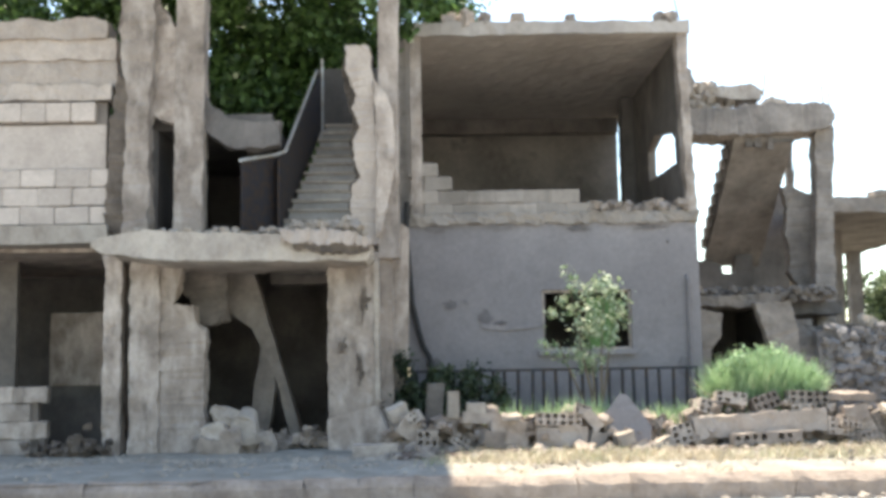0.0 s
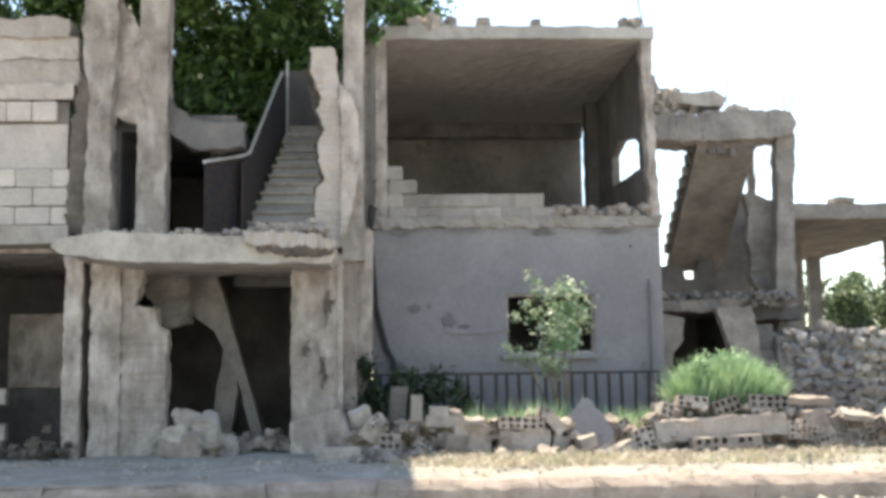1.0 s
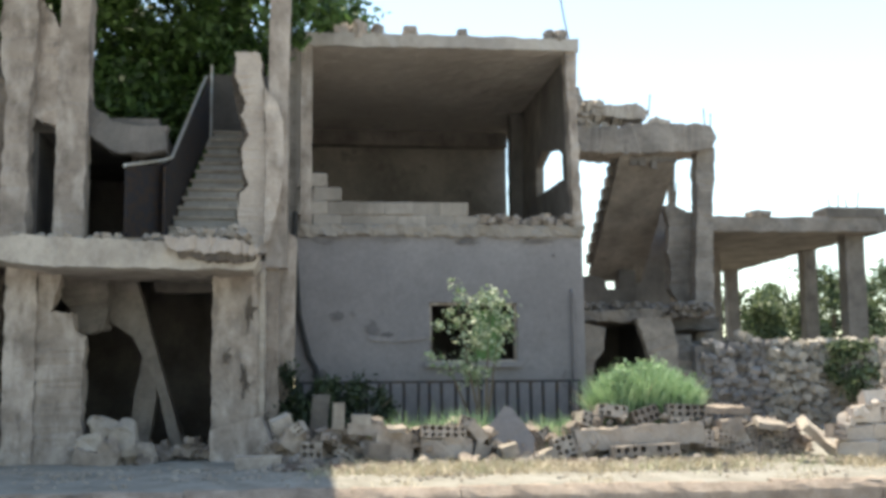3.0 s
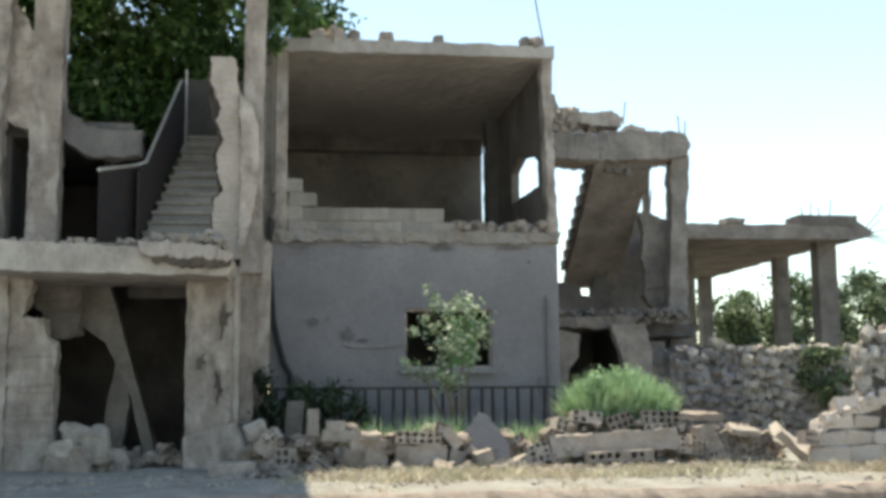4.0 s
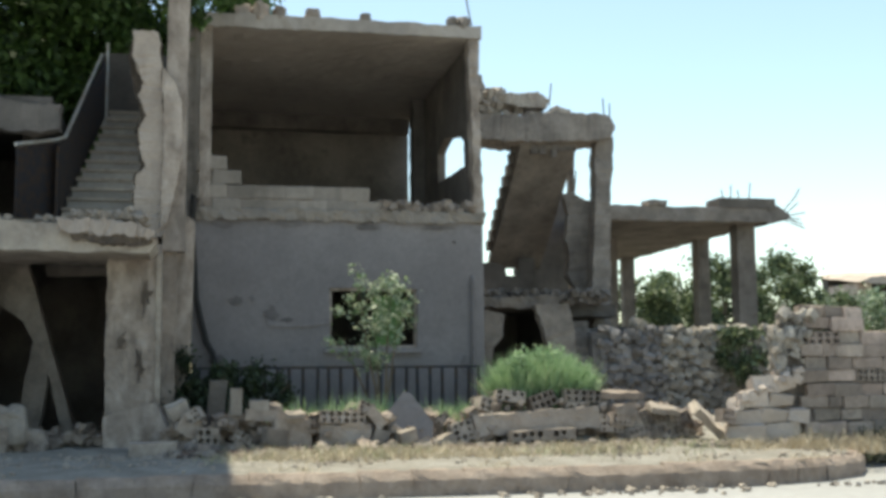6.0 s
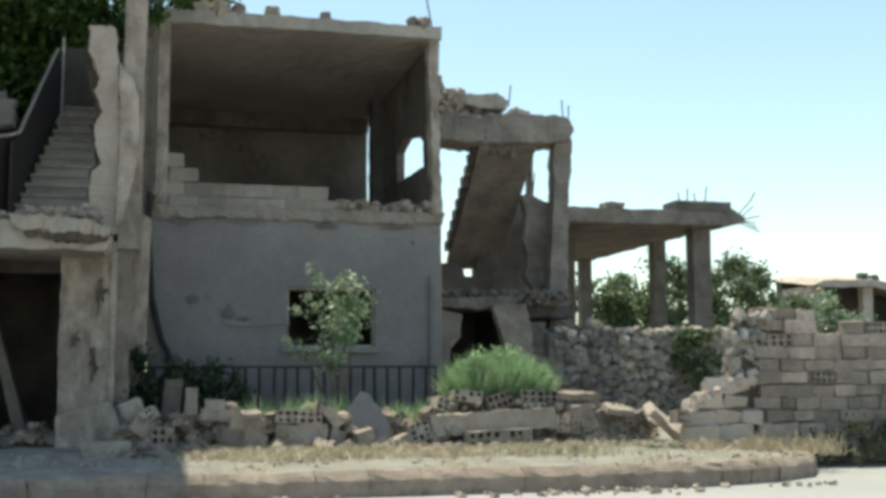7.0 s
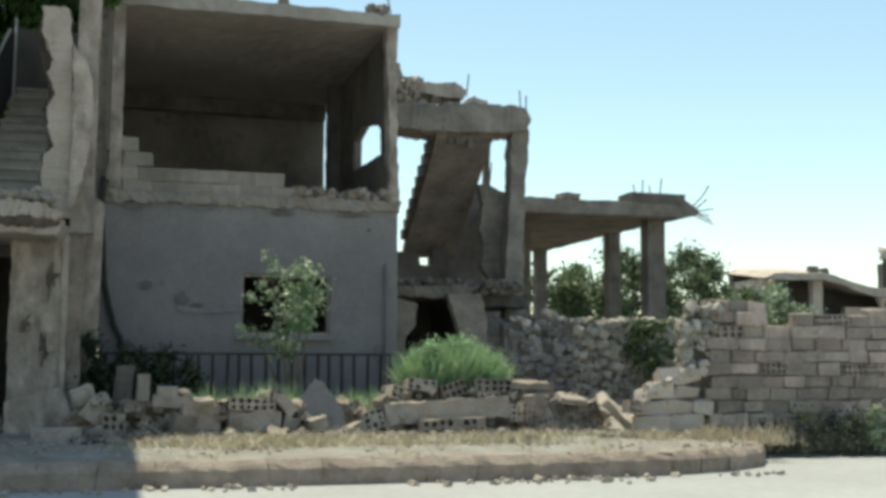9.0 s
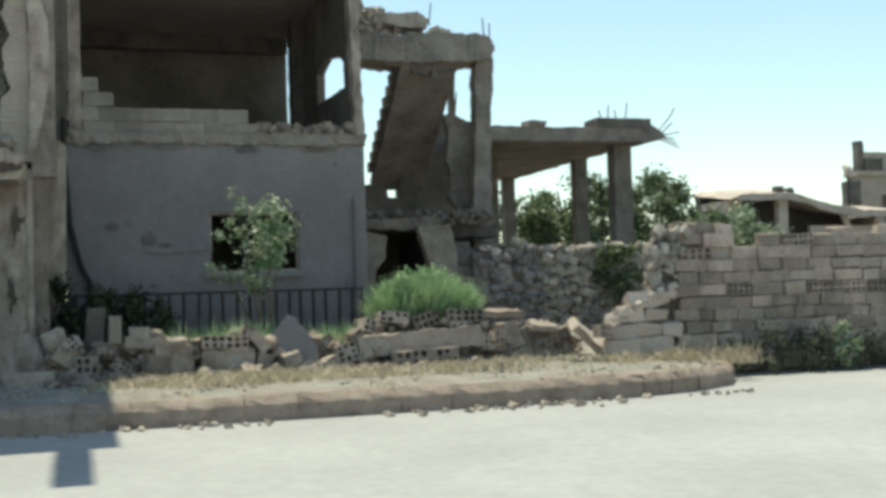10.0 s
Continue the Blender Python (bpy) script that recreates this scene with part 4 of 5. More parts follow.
broadleaf("hedge_shrub", "dark low shrub growing at the iron fence", (0.4, 17.3, 0.2), [(0.1, 17.3, 0.9), (0.9, 17.3, 0.9), (-0.3, 17.3, 1.2), (1.3, 17.15, 0.95)], hed, 9000, 0.045, M_HEDGE, 0.03, 33)
ivy = clumps(30, (9.15, 19.1, 0.7), (10.15, 19.4, 1.85), 0.14, 14, lambda p: p[2] < 1.9 and p[2] > 0.85 + 0.6 * (p[0] - 9.8) ** 2)
broadleaf("climbing_shrub", "green climber on the stone wall", (9.65, 19.25, 0.1), [(9.6, 19.25, 1.4), (9.9, 19.25, 1.2)], ivy, 3000, 0.04, M_FARLEAF, 0.02, 35)
weedy = clumps(120, (8.9, 14.15, -0.15), (12.8, 14.7, 0.6), 0.15, 16, lambda p: p[2] < 0.1 + 0.55 * abs(noise.noise((p[0] * 1.1, 0, 0))) * 1.4)
broadleaf("wall_shrub", "grey-green weeds along the block wall", (10.3, 14.5, -0.2), [(9.6, 14.5, 0.2), (11, 14.5, 0.3)], weedy, 9000, 0.026, M_WEED, 0.012, 37)
green = clumps(26, (10.6, 14.15, -0.15), (11.0, 14.35, 0.4), 0.1, 17, lambda p: p[2] < 0.4 - 1.2 * abs(p[0] - 10.8))
broadleaf("green_weed", "fresh green weed beside the block wall", (10.8, 14.25, -0.25), [(10.7, 14.25, 0.2), (10.9, 14.25, 0.25)], green, 1700, 0.035, M_LEAF, 0.012, 38)

g = np.random.default_rng(5)
n = 9000
ax = g.uniform(-1, 1, n)
cy = g.uniform(-1, 1, n) * np.sqrt(1 - ax**2)
bases = np.stack([4.88 + ax * 0.7, 16.2 + cy * 0.3, 0.42 + 0.25 * g.random(n)], 1)
hts = 0.78 * np.sqrt(np.clip(1 - 0.62 * ax**2 - 0.2 * cy**2, 0.1, 1))
bush = blades("grass_clump", bases, hts, 0.42, 0.006, M_GRASS, 6)
clump = thing("feathery_bush", (4.88, 16.2, 0.3), "bright green feathery bush growing behind the rubble", "bush")
hang(new("foliage", bush), clump)
puffs = clumps(60, (4.08, 15.95, 0.66), (5.66, 16.4, 1.42), 0.13, 18, lambda p: ((p[0] - 4.87) / 0.82) ** 2 + ((p[2] - 0.72) / 0.7) ** 2 < 1)
hang(new("foliage", leaf_cloud("foliage", puffs, 7000, 0.032, M_GRASS, 62, 0.1)), clump)
hang(new("dry_stems", blades("dry_stems", bases[::90], hts[::90] * 1.05, 0.5, 0.007, M_STRAW, 61)), clump)


def tufts(name, label, spots, per, height, lean, width, material, seed, spread=0.12):
    gg = np.random.default_rng(seed)
    spots = np.repeat(np.array(spots, float), per, 0)
    spots[:, :2] += gg.normal(size=(len(spots), 2)) * spread
    tagged(new(name, blades(name, spots, height * (0.5 + gg.random(len(spots))), lean, width, material, seed)), label, "grass", kind="stuff")


r = random.Random(21)
tufts("green_grass", "green grass growing between fence and rubble", [(r.uniform(0.9, 4.0), r.uniform(16.1, 16.75), 0.2) for _ in range(130)] + [(r.gauss(2.0, 0.35), 16.05 + r.uniform(-0.1, 0.2), 0.35) for _ in range(26)] + [(r.gauss(3.7, 0.2), 16.0 + r.uniform(-0.1, 0.2), 0.25) for _ in range(20)], 22, 0.34, 0.24, 0.007, M_GRASS, 22)
tufts("dry_grass", "dry straw-coloured grass in patches on the pavement", [(r.gauss(x, 0.25), r.gauss(y, 0.22), 0.05) for x, y in ((0.8, 14.3), (1.3, 13.8), (1.6, 14.5), (2.3, 14.3), (2.8, 13.9), (3.3, 14.4), (3.6, 13.7), (4.6, 14.2), (5.6, 14.4), (7.2, 14.2), (7.6, 13.9), (7.9, 14.4)) for _ in range(9)] + [(r.uniform(0.1, 8.0), r.uniform(13.2, 14.9), 0.05) for _ in range(26)], 24, 0.13, 0.3, 0.0055, M_STRAW, 23, 0.13)
tufts("kerb_straw", "sparse dry straw along the kerb", [(r.gauss(x, 0.12), r.gauss(12.66, 0.05), 0.03) for x in (1.1, 3.2, 5.7, 7.2) for _ in range(4)], 12, 0.08, 0.22, 0.005, M_STRAW, 29, 0.08)
tufts("kerb_weeds", "dry weeds at the kerb corner", [(8.35 + r.uniform(-0.6, 0.5), 14.2 + r.uniform(-0.6, 0.45), -0.02) for _ in range(30)], 24, 0.25, 0.25, 0.006, M_STRAW, 24)
tufts("kerb_grass", "sparse green grass on the pavement", [(r.gauss(x, 0.35), r.gauss(14.2, 0.35), 0.05) for x in (0.9, 1.9, 2.6, 4.3, 5.2, 6.4) for _ in range(11)], 18, 0.13, 0.18, 0.005, M_PALEGRASS, 25)
tufts("wall_weeds", "tall weeds before the block wall", [(r.uniform(8.8, 12.6), r.uniform(14.3, 14.7), -0.15) for _ in range(60)], 16, 0.26, 0.28, 0.005, M_WEED, 26, 0.22)

# ---- rubble ----
CH = [chunk_mesh("rubble_lump", s, (1, 0.8, 0.7), M_RUBBLE, 0.23, 3) for s in range(9)]
BL = [block_mesh("rubble_block", 0.42, 0.2, 0.2, M_RUBBLE, s, 0.055) for s in range(4)]
HO = [hollow_mesh("hollow_block", 0.46, 0.22, 0.2, 4, 2, M_RUBBLE, 1, 0.76), hollow_mesh("hollow_block", 0.34, 0.22, 0.24, 3, 3, M_RUBBLE, 2, 0.76), hollow_mesh("hollow_block", 0.26, 0.3, 0.22, 3, 2, M_RUBBLE, 3, 0.76)]


def rubble(me, m, label, category="rubble", name=""):
    ob = new(name or me.name.split(".")[0], me)
    ob.matrix_basis = m
    return tagged(ob, label, category, "rubble along the pavement")


def solid(name, bm, m, label, material=M_RUBBLE):
    return rubble(mesh_of(bm, name, material), m, label, "rubble", name)



def slab_of(name, x, z, w, h, label, y=15.7, d=0.28, tilt=(0, 0, 0), material=M_RUBBLE, amp=0.025):
    return solid(name, box(-w / 2, w / 2, -d / 2, d / 2, -h / 2, h / 2, 0.09, amp, 5), pose(x, y, z, *tilt), label, material)


def holes_of(x, z, w, h, nx, ny, y=15.62, tilt=(0, 0, 0)):
    return rubble(hollow_mesh("hollow_block", w, 0.24, h, nx, ny, M_RUBBLE, x, 0.74), pose(x, y, z, *tilt), "hollow block with rows of dark holes", "block")


slab_of("concrete_beam", 4.63, 0.39, 1.86, 0.3, "long broken concrete beam lying on the rubble", 15.72, 0.32, (0, -3, 2), M_CREAM, 0.045)
solid("broken_slab", prism([(-0.14, -0.38), (0.32, -0.36), (0.34, -0.08), (0.04, 0.33), (-0.05, 0.37), (-0.33, 0.05)], -0.05, 0.06, 0.09, 0.02, 5), pose(2.8, 15.68, 0.46, -12, 0, -4), "grey broken slab leaning upright in the rubble", M_PLASTER)
slab_of("tilted_slab", 7.15, 0.3, 0.85, 0.12, "pale slab tilted on the rubble", 15.2, 0.36, (30, 40, 8), M_PALE)
slab_of("tilted_slab", 7.5, 0.14, 0.55, 0.14, "pale slab tilted on the rubble", 15.0, 0.3, (20, 45, -10), M_RUBBLE)
slab_of("broken_block", 1.91, 0.27, 0.68, 0.26, "pale broken block lying in the rubble", 15.66, material=M_CREAM, amp=0.04)
slab_of("broken_block", 1.17, 0.26, 0.52, 0.46, "pale broken block lying in the rubble", 15.75, 0.3, (0, 3, 12))
slab_of("plank_block", 0.84, 0.52, 0.58, 0.15, "long broken block lying in the rubble", 15.8, 0.25, (0, 4, 5))
slab_of("pale_flake", 1.22, 0.53, 0.26, 0.07, "bright broken flake of concrete", 15.6, 0.2, (10, 4, 0), M_PALE)
slab_of("broken_block", 2.34, 0.48, 0.3, 0.16, "broken block tilted in the rubble", 15.68, 0.22, (0, 50, 0))
slab_of("broken_block", 2.38, 0.22, 0.22, 0.22, "broken block lying in the rubble", 15.62, 0.2, (5, 20, 10))
slab_of("pale_block", 2.74, 0.23, 0.24, 0.17, "white broken block lying in the rubble", 15.5, 0.2, (5, -12, 15), M_PALE)
slab_of("pale_block", 3.25, 0.14, 0.3, 0.16, "white broken block lying in the rubble", 15.45, 0.2, (0, -22, 10), M_PALE)
slab_of("pale_flake", 6.5, 0.53, 0.42, 0.09, "bright broken flake of concrete", 15.5, 0.25, (14, 8, 0), M_PALE)
slab_of("pale_flake", 7.2, 0.05, 0.26, 0.08, "bright broken flake of concrete", 14.4, 0.2, (4, 3, 20), M_PALE)
slab_of("broken_block", 5.95, 0.52, 0.33, 0.2, "broken block lying in the rubble", 15.66, 0.25, (0, -6, 8))
slab_of("top_slab", 5.98, 0.74, 0.7, 0.1, "broken slab lying on the rubble", 15.9, 0.3, (6, 2, 4))
slab_of("broken_block", 6.2, 0.38, 0.34, 0.26, "broken block lying in the rubble", 15.7, 0.25, (0, 14, -8))
slab_of("broken_block", 6.55, 0.32, 0.32, 0.22, "broken block lying in the rubble", 15.7, 0.25, (0, -18, 12))
slab_of("upright_block", 0.43, 0.72, 0.15, 0.36, "pale block standing upright in the rubble", 15.75, 0.16, (2, 2, 8), M_PALE, 0.012)
slab_of("slotted_block", 0.74, 0.66, 0.26, 0.15, "pale slotted block on the rubble", 15.75, 0.16, (2, 1, 4), M_PALE, 0.01)
slab_of("stump_block", 0.18, 0.7, 0.22, 0.6, "dark upright lump in the rubble", 16.05, 0.2, (3, 3, 8), M_DARKC, 0.03)
slab_of("broken_block", -0.34, 0.62, 0.26, 0.2, "pale broken block on the rubble", 15.8, 0.2, (12, -20, 18), M_PALE, 0.04)
slab_of("broken_block", -0.2, 0.4, 0.3, 0.26, "broken block lying in the rubble", 15.75, 0.22, (4, 30, 18))
slab_of("red_brick_lump", 0.95, 0.25, 0.3, 0.22, "dusty brown lump in the rubble", 15.6, 0.22, (6, 10, 20))
holes_of(0.06, 0.27, 0.28, 0.22, 3, 2, tilt=(0, 3, 4))
holes_of(1.86, 0.49, 0.62, 0.17, 6, 2, tilt=(-4, 2, 2))
holes_of(3.53, 0.27, 0.3, 0.27, 3, 3, tilt=(-6, -14, 8))
holes_of(4.65, 0.17, 0.95, 0.24, 8, 2, 15.42, (0, -2, 3))
holes_of(4.3, 0.73, 0.42, 0.16, 4, 2, 15.85, (-10, 6, -4))
holes_of(4.76, 0.66, 0.36, 0.22, 4, 2, 15.78, (-14, -18, 6))
holes_of(5.36, 0.74, 0.56, 0.17, 5, 2, 15.8, (0, 2, 2))
holes_of(5.28, 0.58, 0.34, 0.13, 3, 1, 15.78, (0, 0, 0))
holes_of(5.74, 0.33, 0.36, 0.24, 4, 3, 15.68, (-4, 6, 6))
holes_of(6.12, 0.17, 0.34, 0.22, 4, 2, 15.6, (-8, -12, 10))
holes_of(6.46, 0.16, 0.36, 0.22, 4, 2, 15.6, (-6, 8, -8))
holes_of(3.95, 0.6, 0.3, 0.2, 3, 2, 15.85, (-12, 20, 12))
for i in range(34):
    x = rng.uniform(-0.4, 6.9)
    rubble(BL[i % 4], pose(x, 16.1 + rng.uniform(-0.1, 0.2), rng.uniform(0.15, 0.52), rng.uniform(-25, 25), rng.uniform(-35, 35), rng.uniform(-40, 40)) @ Matrix.Diagonal((rng.uniform(0.6, 1.0), rng.uniform(0.7, 1.0), rng.uniform(0.7, 1.0), 1)), "cement block fallen into the rubble")
for i in range(110):
    x = rng.uniform(-0.5, 7.0)
    tall = 0.45 + 0.22 * math.sin(x * 1.7) + (0.12 if 3.8 < x < 6.5 else 0)
    z = rng.uniform(0.05, max(0.2, tall)) if i % 4 else 0.08
    s = rng.uniform(0.1, 0.26)
    rubble(CH[i % 9], pose(x, 16.05 + rng.uniform(-0.1, 0.35) if i % 4 else 15.6 + rng.uniform(-0.25, 0.1), z, rng.uniform(0, 360), rng.uniform(-40, 40), rng.uniform(0, 360)) @ Matrix.Diagonal((s, s, s, 1)), "broken lump of concrete in the rubble row")
for i in range(60):
    x = rng.uniform(3.8, 6.9)
    s = rng.uniform(0.07, 0.17)
    rubble(CH[i % 9], pose(x, 15.85 + rng.uniform(-0.12, 0.12), 0.6 - 0.1 * max(0, x - 5.8) + rng.uniform(-0.06, 0.08), rng.uniform(0, 360), rng.uniform(-40, 40), rng.uniform(0, 360)) @ Matrix.Diagonal((s, s, s, 1)), "broken lump of concrete on the rubble row")
for i in range(12):
    x = 5.85 + 0.1 * i + rng.uniform(-0.05, 0.05)
    rubble(HO[i % 3], pose(x, 15.62 + rng.uniform(-0.06, 0.06), 0.42 - 0.24 * (i % 2) + rng.uniform(-0.05, 0.05), rng.uniform(-16, 10), rng.uniform(-30, 30), rng.uniform(-20, 20)) @ Matrix.Diagonal((0.7, 0.8, 0.8, 1)), "broken hollow block with dark holes", "block")
for i, (x, z) in enumerate(((0.55, 0.2), (1.5, 0.42), (-0.1, 0.55), (0.32, 0.42), (3.3, 0.42), (3.7, 0.5), (4.0, 0.3), (2.2, 0.6))):
    rubble(HO[i % 3], pose(x, 15.72 + rng.uniform(-0.06, 0.06), z, rng.uniform(-16, 10), rng.uniform(-40, 40), rng.uniform(-25, 25)) @ Matrix.Diagonal((0.65, 0.8, 0.75, 1)), "broken hollow block with dark holes", "block")
for i in range(26):
    x = rng.uniform(-3.1, -2.2)
    z = rng.uniform(0.03, max(0.1, 0.62 - 1.1 * abs(x + 2.72)))
    s = rng.uniform(0.14, 0.42)
    rubble(CH[i % 9], pose(x, 16.35 + rng.uniform(-0.2, 0.35), z, rng.uniform(0, 360), rng.uniform(-30, 30), rng.uniform(0, 360)) @ Matrix.Diagonal((s, s, s, 1)), "broken lump of concrete in the doorway heap")
for i, (x, y, z, w, d, h) in enumerate(((-2.74, 16.3, 0.58, 0.46, 0.36, 0.26), (-2.5, 16.2, 0.42, 0.36, 0.34, 0.44), (-2.92, 16.25, 0.36, 0.4, 0.34, 0.26), (-2.3, 16.3, 0.2, 0.42, 0.36, 0.32), (-2.66, 16.1, 0.3, 0.3, 0.3, 0.24), (-3.06, 16.3, 0.2, 0.3, 0.3, 0.26))):
    lump = chunk_mesh("heap_lump", 80 + i, (w, d, h), M_PALE if i < 3 else M_RUBBLE, 0.2, 4)
    rubble(lump, pose(x, y, z, rng.uniform(-12, 12), rng.uniform(-15, 15), rng.uniform(-20, 20)), "rounded pale lump on the doorway heap")
solid("fallen_block", box(-0.3, 0.3, -0.14, 0.14, -0.1, 0.1, 0.1, 0.025), pose(-2.82, 16.12, 0.16, 0, 13, -8), "long pale block in the doorway heap", M_RUBBLE)
solid("kerb_block", box(-0.3, 0.3, -0.15, 0.15, -0.12, 0.12, 0.1, 0.02), pose(-0.63, 15.4, 0.1, 0, 0, 2), "grey block lying before the pillar")


def litter(name, label, spots, lo, hi, material, seed):
    """Countless small stones in one mesh."""
    rr = random.Random(seed)
    co, fs = [], []
    for x, y, z in spots:
        s = rr.uniform(lo, hi)
        a = len(co)
        m = Euler((rr.uniform(0, 6), rr.uniform(0, 6), rr.uniform(0, 6))).to_matrix()
        for c in ((-1, -1, -1), (1, -1, -1), (1, 1, -1), (-1, 1, -1), (-1, -1, 1), (1, -1, 1), (1, 1, 1), (-1, 1, 1)):
            v = m @ Vector([k * s * rr.uniform(0.4, 1.0) for k in c])
            co.append((x + v.x, y + v.y, z + v.z * 0.8))
        fs += [(a, a + 3, a + 2, a + 1), (a + 4, a + 5, a + 6, a + 7), (a, a + 1, a + 5, a + 4), (a + 1, a + 2, a + 6, a + 5), (a + 2, a + 3, a + 7, a + 6), (a + 3, a, a + 4, a + 7)]
    me = bpy.data.meshes.new(name)
    me.from_pydata(co, [], fs)
    me.materials.append(material)
    tagged(new(name, me), label, "rubble", kind="stuff")


r = random.Random(77)
litter("small_rubble", "small broken stones strewn over the pavement", [(r.uniform(-6, 8), r.triangular(12.7, 16.6, 15.4), 0.05) for _ in range(3000)], 0.008, 0.036, M_PALE, 1)
# Brown clods whose dark tone also stands in for the rubble's shadow.
litter("soil_clods", "red-brown clods of soil, darkened like the shade under the rubble row", [(r.uniform(-0.4, 7.0), r.gauss(15.15, 0.2), 0.06) for _ in range(1700)], 0.02, 0.075, M_CLOD, 11)
litter("pavement_debris", "broken bits of concrete lying before the rubble row", [(r.uniform(-0.6, 7.4), r.gauss(14.9, 0.3), 0.07) for _ in range(150)] + [(r.gauss(7.0, 0.4), r.gauss(14.7, 0.25), 0.07) for _ in range(60)], 0.03, 0.09, M_RUBBLE, 12)
litter("heap_rubble", "broken stones filling the rubble row", [(r.uniform(-0.5, 7.2), r.gauss(16.0, 0.16), r.uniform(0.05, 0.5)) for _ in range(1100)], 0.04, 0.11, M_RUBBLE, 2)
litter("road_stones", "small stones lying on the street by the kerb", [(x, y, -0.235) for x, y in [(r.uniform(-3, 8), 12.3 - abs(r.gauss(0, 0.2))) for _ in range(80)] + [(r.gauss(4.6, 0.5), 12.0 + r.uniform(-0.2, 0.2)) for _ in range(22)]], 0.015, 0.06, M_PALE, 3)
litter("burnt_debris", "burnt brown debris lying before the shop", [(r.gauss(-5.0, 0.25), r.uniform(16.2, 16.7), abs(r.gauss(0.08, 0.1)) + 0.02) for _ in range(160)], 0.02, 0.08, M_BROWN, 9)
litter("doorway_crumbs", "broken stones strewn inside the doorway", [(r.uniform(-2.6, -1.4), r.uniform(16.9, 18.2), 0.12 + abs(r.gauss(0, 0.08))) for _ in range(220)], 0.02, 0.09, M_CONC, 10)
litter("canopy_crumbs", "crumbled concrete on the broken canopy", [(r.choice((r.uniform(-4.2, -0.8), r.uniform(-2.2, -0.8))), r.uniform(15.6, 17.0), 3.19) for _ in range(260)] + [(r.uniform(-1.75, -0.8), r.uniform(15.58, 15.95), 3.19 + abs(r.gauss(0, 0.05))) for _ in range(170)], 0.025, 0.08, M_PALE, 4)
litter("floor_crumbs", "crumbled concrete on the open floor edge", [(r.uniform(2.7, 4.5), r.uniform(18.45, 19.2), r.uniform(3.72, 3.92)) for _ in range(280)], 0.03, 0.1, M_RUBBLE, 5)
litter("roof_crumbs", "broken stones left on the roof edges", [(r.gauss(5.2, 0.25), r.uniform(20.8, 21.5), 6.0 + r.uniform(0.0, 0.55)) for _ in range(230)] + [(r.uniform(6.2, 7.8), r.uniform(20.8, 21.4), 6.02) for _ in range(80)], 0.04, 0.13, M_PALE, 6)
litter("landing_crumbs", "dark broken stones heaped on the collapsed landing", [(r.uniform(4.9, 7.3), r.uniform(19.7, 20.6), r.uniform(2.34, 2.56)) for _ in range(420)], 0.02, 0.085, M_DARKC, 8)
for i, (x, s) in enumerate(((0.55, 0.2), (0.85, 0.28), (1.15, 0.22), (1.7, 0.2), (2.6, 0.16), (4.1, 0.18), (4.28, 0.22))):
    rubble(CH[i], pose(x, 18.52, 7.06, 0, 0, i * 50) @ Matrix.Diagonal((s * 1.1, s, s * 1.5, 1)), "lump of concrete lying on the roof edge")

# ---- bare reinforcing bars ----
for pts in ([(4.5, 18.6, 6.9), (4.4, 18.6, 7.4), (4.32, 18.6, 7.9)], [(4.2, 18.6, 6.95), (4.22, 18.6, 7.2)], [(7.75, 21.0, 5.9), (7.72, 21.0, 6.5)], [(7.85, 21.0, 5.9), (7.86, 21.0, 6.4)], [(5.05, 21.0, 6.3), (5.1, 21.0, 6.7)], [(11.6, 21.1, 4.2), (12.0, 21.1, 4.15)], [(11.55, 21.1, 4.25), (11.9, 21.1, 4.62), (12.0, 21.1, 4.8)], [(11.6, 21.1, 4.2), (12.1, 21.1, 4.3)], [(11.6, 21.2, 4.18), (12.15, 21.2, 3.98)], [(10.9, 21.2, 4.5), (10.95, 21.2, 4.9)], [(10.35, 21.2, 4.5), (10.3, 21.2, 4.75)], [(4.05, 18.6, 6.95), (4.02, 18.6, 7.15)], [(6.6, 21.0, 6.3), (6.65, 21.0, 6.75)], [(11.6, 21.1, 4.2), (11.95, 21.1, 4.5)], [(11.6, 21.1, 4.2), (12.05, 21.1, 4.05)], [(10.5, 21.2, 4.5), (10.52, 21.2, 4.85)], [(10.7, 21.2, 4.5), (10.66, 21.2, 4.75)], [(7.25, 21.5, 4.6), (7.3, 21.5, 5.1)]):
    ob = new("rebar", mesh_of(tube(pts, 0.014, 5), "rebar", M_REBAR))
    tagged(ob, "thin rusty reinforcing bar sticking out of concrete", "rebar", "bare reinforcing bars")

# ---- masonry pieces ----
BIG = [(block_mesh("block", 0.51, 0.2, 0.275, M_PALEBLOCK, s), 1) for s in range(4)]
courses(upper, BIG, -8.6, -4.95, 3.46, 3, 0.52, 0.285, 16.98, 41, d=0.1)
courses(upper, [(block_mesh("block", 0.36, 0.2, 0.3, M_PALEBLOCK, s), 1) for s in range(3)], -8.6, -4.9, 5.02, 1, 0.37, 0.34, 16.98, 42, d=0.1)
courses(shop, [(block_mesh("block", 0.51, 0.2, 0.258, M_CONC, s, 0.025), 1) for s in range(3)], -8.5, -5.95, 0.0, 4, 0.52, 0.265, 17.3, 43, lambda x, z: x < -5.9, d=0.2)
PAR = [(block_mesh("block", 0.468, 0.2, 0.232, M_ROOM, s, 0.028), 1) for s in range(4)]


def parapet_top(x):
    return 4.62 if x < 0.6 else 4.45 if x < 0.8 else 4.2 if x < 2.6 else 3.98 if x < 2.95 else 3.7


